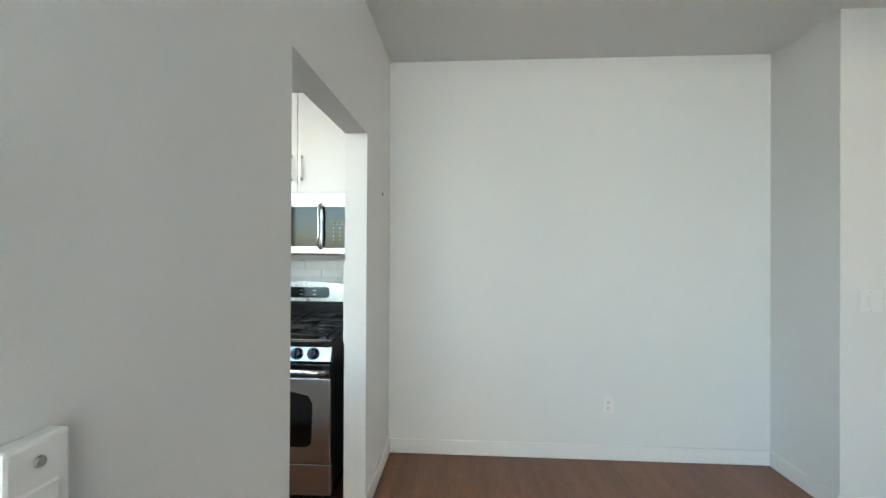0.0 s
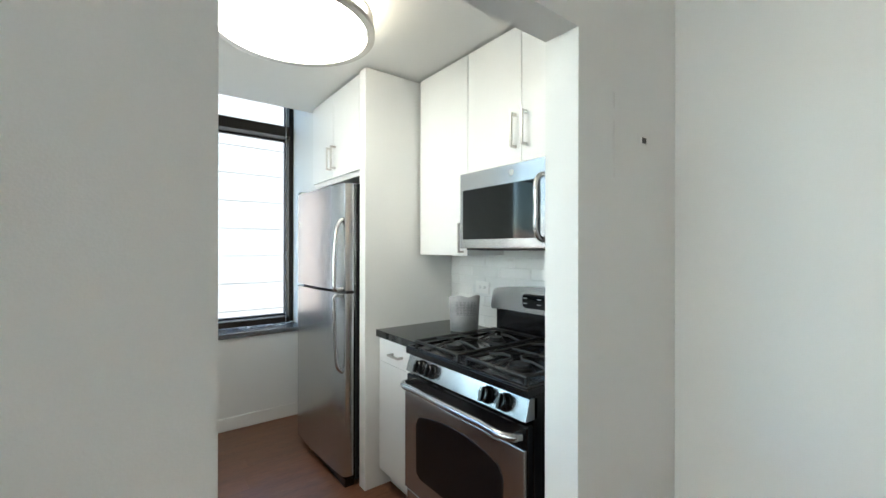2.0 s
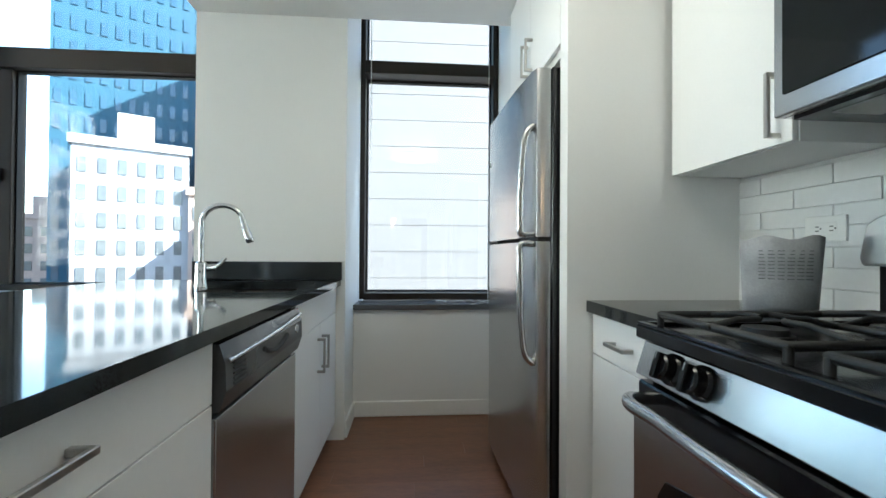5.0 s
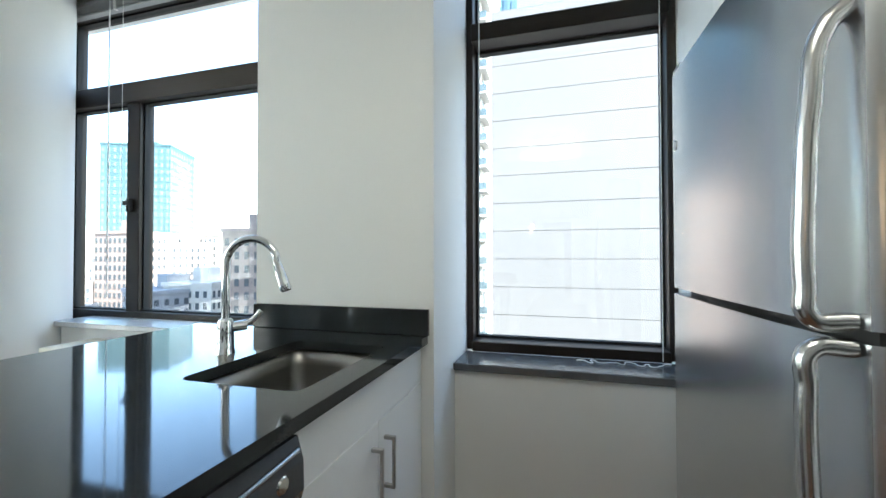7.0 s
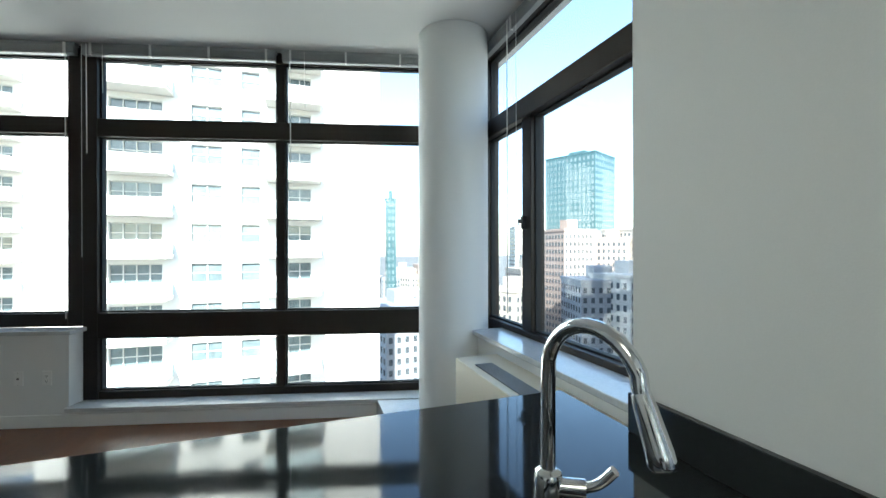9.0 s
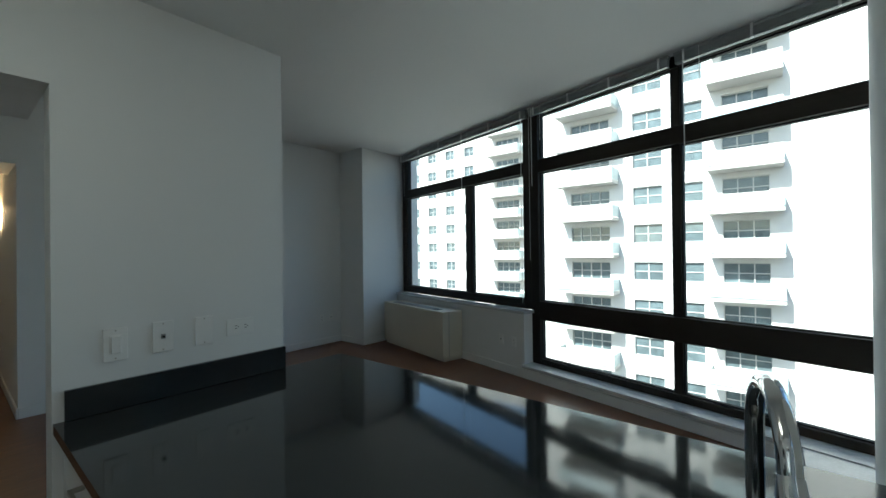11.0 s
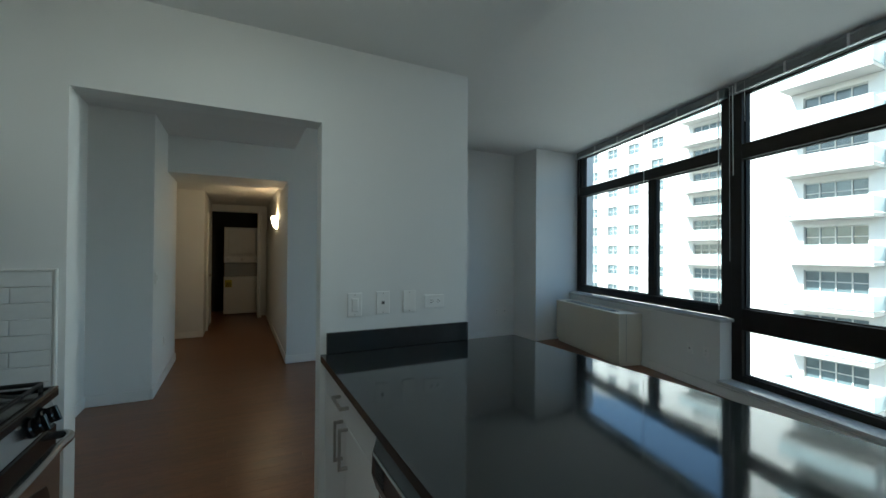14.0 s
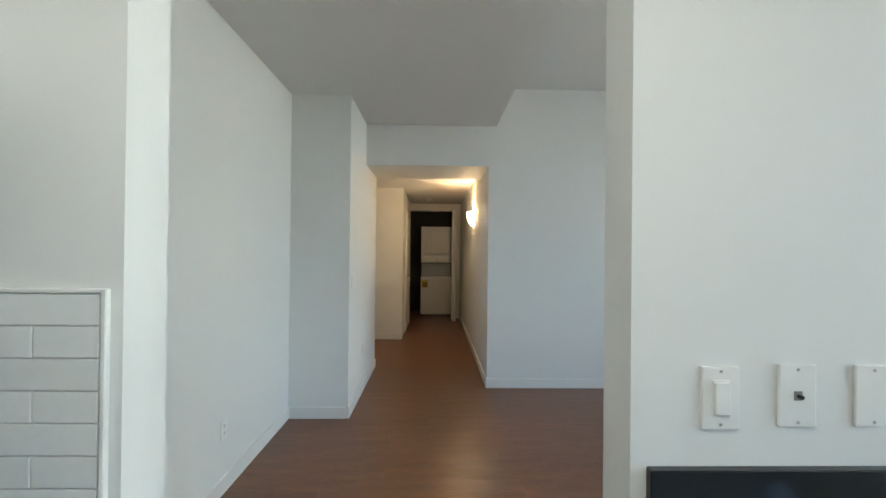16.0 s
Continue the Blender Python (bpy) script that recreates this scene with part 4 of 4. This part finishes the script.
# ---- hall: laundry closet, doors ----
def washer():
    w = thing("stacked_washer_dryer", pose(-0.69, -8.08, 0), "white stacked washer and dryer in the closet", "washer")
    boxes("washer_body", [(-0.36, 0.36, -0.6, 0, 0.03, 0.85)], WASHER, w, bevel=0.01, seg=2)
    for fx in (-0.34, 0.30):
        for fy in (-0.58, -0.06):
            boxes("foot", [(fx, fx + 0.04, fy, fy + 0.04, 0, 0.03)], DARK, w)
    boxes("riser", [(-0.35, 0.35, -0.6, -0.12, 0.85, 1.16)], GRILLE, w)
    boxes("dryer_body", [(-0.36, 0.36, -0.6, -0.01, 1.16, 1.95)], WASHER, w, bevel=0.01, seg=2)
    boxes("control_strip", [(-0.34, 0.34, -0.012, 0.006, 1.17, 1.30)], TRIM, w, bevel=0.004)
    for x in (-0.28, 0.0, 0.28):
        lathe("dial", [(0, 0.02), (0.03, 0.02), (0.035, 0)], WASHER, w, at=pose(x, 0.006, 1.235, -90, 0, 0), n=20)
    boxes("dryer_door", [(-0.27, 0.27, -0.012, 0.012, 1.36, 1.88)], WASHER, w, bevel=0.008, seg=2)
    boxes("energy_label", [(0.20, 0.335, 0.0005, 0.004, 0.62, 0.78)], YELLOW, w)
    boxes("label_text", [(0.215, 0.32, 0.004, 0.005, 0.635 + 0.025 * i, 0.650 + 0.025 * i) for i in range(4)], DARK, w)
    return w


washer()
bf = thing("bifold_door", pose(-1.06, -7.78, 0), "white folded bifold closet door standing open", "door")
boxes("leaf", [(0.0, 0.032, 0.0, 0.46, 0.02, 2.25)], TRIM, bf, bevel=0.003)
boxes("leaf", [(0.045, 0.077, 0.0, 0.46, 0.02, 2.25)], TRIM, bf, bevel=0.003)
boxes("casing", [(-0.10, -0.02, -0.018, 0.0, 0, 2.32)], TRIM, bf, bevel=0.003)
hd = thing("door_1", pose(-0.125, -6.75, 0), "white closed hall door with casing and brass knob", "door", kind="structure")
boxes("panel", [(-0.006, 0.01, -0.40, 0.40, 0.01, 2.03)], TRIM, hd, bevel=0.002)
boxes("casing", [(-0.018, 0.012, -0.48, -0.41, 0, 2.10), (-0.018, 0.012, 0.41, 0.48, 0, 2.10), (-0.018, 0.012, -0.41, 0.41, 2.04, 2.10)], TRIM, hd, bevel=0.003)
lathe("knob", [(0, 0.05), (0.018, 0.048), (0.026, 0.036), (0.022, 0.024), (0.01, 0.018), (0.01, 0.004), (0.025, 0.002), (0.025, 0)], NICKEL, hd, at=pose(-0.006, 0.33, 0.98, 0, -90, 0), n=20)
sp = lathe("smoke_detector", [(0, -0.03), (0.05, -0.028), (0.058, 0)], TRIM, at=pose(-0.5, -7.1, 2.42), n=30)
tagged(sp, "round white smoke detector on the hall ceiling", "detector")


# ---- outside ----
def facade(name, x, y0, y1, z0, z1, cols, stacks, label, storey=2.85, depth=14, shift=0.0):
    """A building whose front faces +x. cols: (y, width) of window columns; stacks: (y, width) of balcony columns."""
    b = thing(name, pose(x, 0, 0), label, "building")
    wall, glass, frame_, slabs, rails = [], [], [], [], []
    opens = sorted([(c - w / 2, c + w / 2, 0) for c, w in cols] + [(c - w / 2, c + w / 2, 1) for c, w in stacks])
    n = int((z1 - z0) / storey)
    wall.append((-depth, -0.36, y0, y1, z0, z1))
    for k in range(n):
        za = z0 + k * storey + shift
        lo, hi = za + 0.95, za + 2.35
        wall.append((-0.35, 0, y0, y1, za, lo))
        wall.append((-0.35, 0, y0, y1, hi, za + storey))
        at_ = y0
        for a, c, st in opens:
            if a > at_:
                wall.append((-0.35, 0, at_, a, lo, hi))
            glass.append((-0.30, -0.25, a, c, lo, hi))
            m3 = max(1, int((c - a) / 0.75))
            frame_ += [(-0.26, -0.16, a + (c - a) * i / m3 - 0.035, a + (c - a) * i / m3 + 0.035, lo, hi) for i in range(m3 + 1)]
            frame_ += [(-0.26, -0.16, a, c, lo, lo + 0.07), (-0.26, -0.16, a, c, hi - 0.07, hi), (-0.27, -0.18, a, c, (lo + hi) / 2 - 0.03, (lo + hi) / 2 + 0.03)]
            at_ = c
        wall.append((-0.35, 0, at_, y1, lo, hi))
        for c, w in stacks:
            w2 = w / 2 + 0.7
            slabs.append((0, 1.7, c - w2, c + w2, za - 0.12, za + 0.10))
            rails += [(1.62, 1.68, c - w2, c + w2, za + 0.16, za + 1.05), (0, 1.62, c - w2, c - w2 + 0.06, za + 0.16, za + 1.05), (0, 1.62, c + w2 - 0.06, c + w2, za + 0.16, za + 1.05)]
            slabs.append((1.60, 1.70, c - w2, c + w2, za + 1.05, za + 1.12))
    boxes("wall", wall, BRICK, b)
    boxes("window_glass", glass, OUTGLASS, b)
    boxes("window_frame", frame_, OUTFRAME, b)
    if slabs:
        boxes("balcony_slab", slabs, CONC, b)
        boxes("balcony_panel", rails, RAIL, b)
    boxes("roof", [(-depth, 0.2, y0 - 0.2, y1 + 0.2, z1, z1 + 0.6)], CONC, b)
    return b


GZ = -42.0
facade("apartment_building", -34, -15.0, 7.3, GZ, 44, [(-5.2, 2.0), (-2.3, 1.3)], [(-9.5, 3.1), (0.7, 2.5)], "white brick apartment tower with stacked balconies", shift=0.2)
facade("apartment_building", -50, -62.0, -17.5, GZ, 21, [(-58 + 3.6 * i, 1.7) for i in range(8)] + [(-20.0, 1.6)], [(-26.3, 3.6)], "wide white brick apartment block with rows of windows", shift=-0.4)

pw = thing("panel_wall_building", pose(0, 15, 0), "tall blank pale building wall with horizontal panel joints", "building")
boxes("panel", [(-2.78, 14, 0, 0.15, -42 + 0.98 * i + 0.009, -42 + 0.98 * (i + 1) - 0.009) for i in range(53)], PANELS, pw)
boxes("core", [(-2.77, 13.9, 0.06, 10, -42, 10.0)], JOINT, pw)


def tower(name, x, y, w, d, h, m, label, sx=3.0, sz=3.6, turn=0.0, gm=None):
    t = thing(name, pose(x, y, GZ, 0, 0, turn), label, "building")
    boxes("body", [(-w / 2, w / 2, -d / 2, d / 2, 0, h)], m, t)
    win = []
    n, k = int(w / sx), int(min(h, 120) / sz)
    n2 = int(d / sx)
    for r in range(k):
        z = h - sz * (r + 1)
        if z < 2:
            break
        win += [(-w / 2 + sx * (i + 0.28), -w / 2 + sx * (i + 0.72), -d / 2 - 0.12, -d / 2 + 0.1, z, z + sz * 0.55) for i in range(n)]
        win += [(w / 2 - 0.1, w / 2 + 0.12, -d / 2 + sx * (i + 0.28), -d / 2 + sx * (i + 0.72), z, z + sz * 0.55) for i in range(n2)]
    boxes("window", win, gm or CITYWIN, t, kind="stuff")
    boxes("parapet", [(-w / 2 - 0.3, w / 2 + 0.3, -d / 2 - 0.3, d / 2 + 0.3, h, h + 1.0), (-w / 6, w / 6, -d / 6, d / 6, h + 1.0, h + 5.0)], m, t)
    return t


tower("glass_tower", -236, 184, 36, 30, 106, TOWERG, "blue-green glass office tower", 3.0, 4.0, 25, OUTGLASS)
tower("glass_tower", -215, 45.5, 3.0, 5, 70, TOWERG, "slim blue-green glass tower", 2.2, 3.6, 10, OUTGLASS)
tower("glass_tower", -32.8, 75.3, 45, 22, 92, BLUEG, "tall blue glass tower with a fine grid of panes", 1.55, 3.3, 28, BLUEW)
tower("city_building", -19, 53, 8, 10, 49, STONES[2], "brown stone city building with rows of windows", 1.8, 3.1, 22)
tower("city_building", -36, 54, 11, 10, 55, STONES[3], "grey stone city building with rows of windows", 1.8, 3.1, 30)
st = tower("spired_tower", -26.5, 57, 8, 8, 50, STONES[2], "stepped stone tower with a pointed roof", 1.6, 3.1, 26)
boxes("upper_storey", [(-3.0, 3.0, -3.0, 3.0, 51, 58), (-2.1, 2.1, -2.1, 2.1, 58, 62)], STONES[2], st)
lathe("spire", [(1.6, 62), (0.9, 65), (0.25, 69), (0, 71)], STONES[3], st, n=8)


def balcony_tower():
    """A pale tower whose balconies stand out from its front and its east side."""
    t = thing("balcony_tower", pose(-9.7, 50, GZ), "pale apartment tower with stacked corner balconies", "building")
    boxes("body", [(-4, 0, 0, 16, 0, 84)], STONES[1], t)
    floors, rails, glass = [], [], []
    for k in range(28):
        z = 3.0 * k
        floors.append((-3.0, 0.85, -1.2, 2.6, z, z + 0.22))
        rails += [(0.79, 0.85, -1.2, 2.6, z + 0.26, z + 1.1), (-3.0, 0.79, -1.2, -1.14, z + 0.26, z + 1.1)]
        glass += [(-2.6, -0.3, -0.06, 0.02, z + 0.3, z + 2.5), (-0.02, 0.06, 0.3, 2.3, z + 0.3, z + 2.5)]
    boxes("balcony_slab", floors, CONC, t)
    boxes("balcony_panel", rails, OUTGLASS, t)
    boxes("window", glass, CITYWIN, t)
    boxes("roof", [(-4.2, 0.2, -0.2, 16.2, 84, 84.8)], CONC, t)
    return t


balcony_tower()
rc = random.Random(11)
for i in range(64):
    deg = rc.uniform(97, 176)
    ang = radians(deg)
    dist = rc.uniform(105, 360)
    if deg < 152:
        hh = 42 + rc.uniform(-20, 3) + dist * 0.02 + (rc.random() < 0.25) * rc.uniform(4, 16)
    else:
        hh = 42 - dist * 0.04 + rc.uniform(-12, 4)
    tower("city_building", dist * math.cos(ang), dist * math.sin(ang) + 8, rc.uniform(11, 24), rc.uniform(11, 22), max(8, hh), STONES[i % 4], "stone and brick city building with rows of windows", rc.uniform(2.0, 2.7), rc.uniform(3.0, 3.4), rc.uniform(-20, 40))
gr = boxes("ground", [(-2500, 2500, -2500, 2500, GZ - 1, GZ)], ASPH)
tagged(gr, "grey city street ground far below", "ground", kind="structure")


# ---- tiles beside and behind the range ----
tb = setting("tile_bed", [(-0.015, XW, 0.0005, 0.004, 0.90, 1.333), (XW - 0.004, XW - 0.0005, 0.004, 1.284, 0.90, 1.345)], GROUT, "white glazed subway tile backsplash with pale grout", "backsplash")
tl, th_ = 0.235, 0.0585


def tile_mesh(w, along_x):
    bm = bmesh.new()
    h, t = th_ - 0.002, 0.0065
    dims = (w - 0.0025, t, h) if along_x else (t, w - 0.0025, h)
    bmesh.ops.create_cube(bm, size=1.0, matrix=Matrix.Diagonal((*dims, 1)))
    bmesh.ops.bevel(bm, geom=list(bm.edges), offset=0.0014, segments=1, affect="EDGES")
    me = bpy.data.meshes.new("tile")
    bm.to_mesh(me)
    bm.free()
    me.materials.append(TILE)
    return me


TM = {}
for r in range(8):
    z = 1.333 - th_ * (r + 0.5)
    for run, along in ((XW + 0.005, True), (1.284 - 0.008, False)):
        s = -(tl / 2) * (r % 2)
        while s < run - 0.01:
            a, b = max(0.0, s), min(run, s + tl)
            s += tl
            if b - a < 0.02:
                continue
            key = (round(b - a, 3), along)
            if key not in TM:
                TM[key] = tile_mesh(b - a, along)
            ti = new("tile", TM[key])
            ti.parent = tb
            ti.location = (-0.01 + (a + b) / 2, 0.0072, z) if along else (XW - 0.0072, 0.008 + (a + b) / 2, z)
edge = setting("tile_edge", [(-0.024, -0.014, 0.0005, 0.013, 0.90, 1.342), (-0.014, XW - 0.012, 0.0005, 0.013, 1.3335, 1.342)], TRIM, "white edge trim of the tiling", "trim", bevel=0.002)

# ---- floor planks ----
PM = {}
PW = 0.128
rp = random.Random(5)
fl = bpy.data.objects["floor"]
rest = []
count = 0
spans = [(-8.8, -4.2, -1.3, 1.0), (-4.2, -2.67, -6.0, 0.12), (-2.67, 3.0, -6.0, 0.62)]
y = -8.8
while y < 2.9:
    lo, hi = next((a, b) for y0, y1, a, b in spans if y0 <= y + 1e-6 < y1 or y1 == 3.0)
    if y < -3.45 and y > -4.2:
        lo = -1.3
    lo = max(lo, -4.93 + (y + 0.16) * 0.2568)
    x = hi + rp.uniform(0.0, 0.9)
    while x > lo:
        L = 1.21
        x0 = max(x - L, lo)
        near = -2.2 < x0 + L / 2 < 0.8 and y > -6.5
        if near and x - x0 > L - 0.001 and count < 290:
            if L not in PM:
                bm = bmesh.new()
                bmesh.ops.create_cube(bm, size=1.0, matrix=Matrix.Diagonal((L - 0.0005, PW - 0.0005, 0.010, 1)))
                bmesh.ops.bevel(bm, geom=[e for e in bm.edges if all(v.co.z > 0 for v in e.verts)], offset=0.0004, segments=1, affect="EDGES")
                me = bpy.data.meshes.new("plank")
                bm.to_mesh(me)
                bm.free()
                me.materials.append(WOOD)
                PM[L] = me
            pk = new("plank", PM[L])
            pk.parent = fl
            pk.location = (x0 + L / 2, y + PW / 2, -0.0055)
            count += 1
        else:
            rest.append((x0 + 0.0003, x - 0.0003, y + 0.0003, y + PW - 0.0003, -0.0105, -0.0005))
        x -= L
    y += PW
boxes("plank_field", rest, WOOD, fl, kind="stuff")
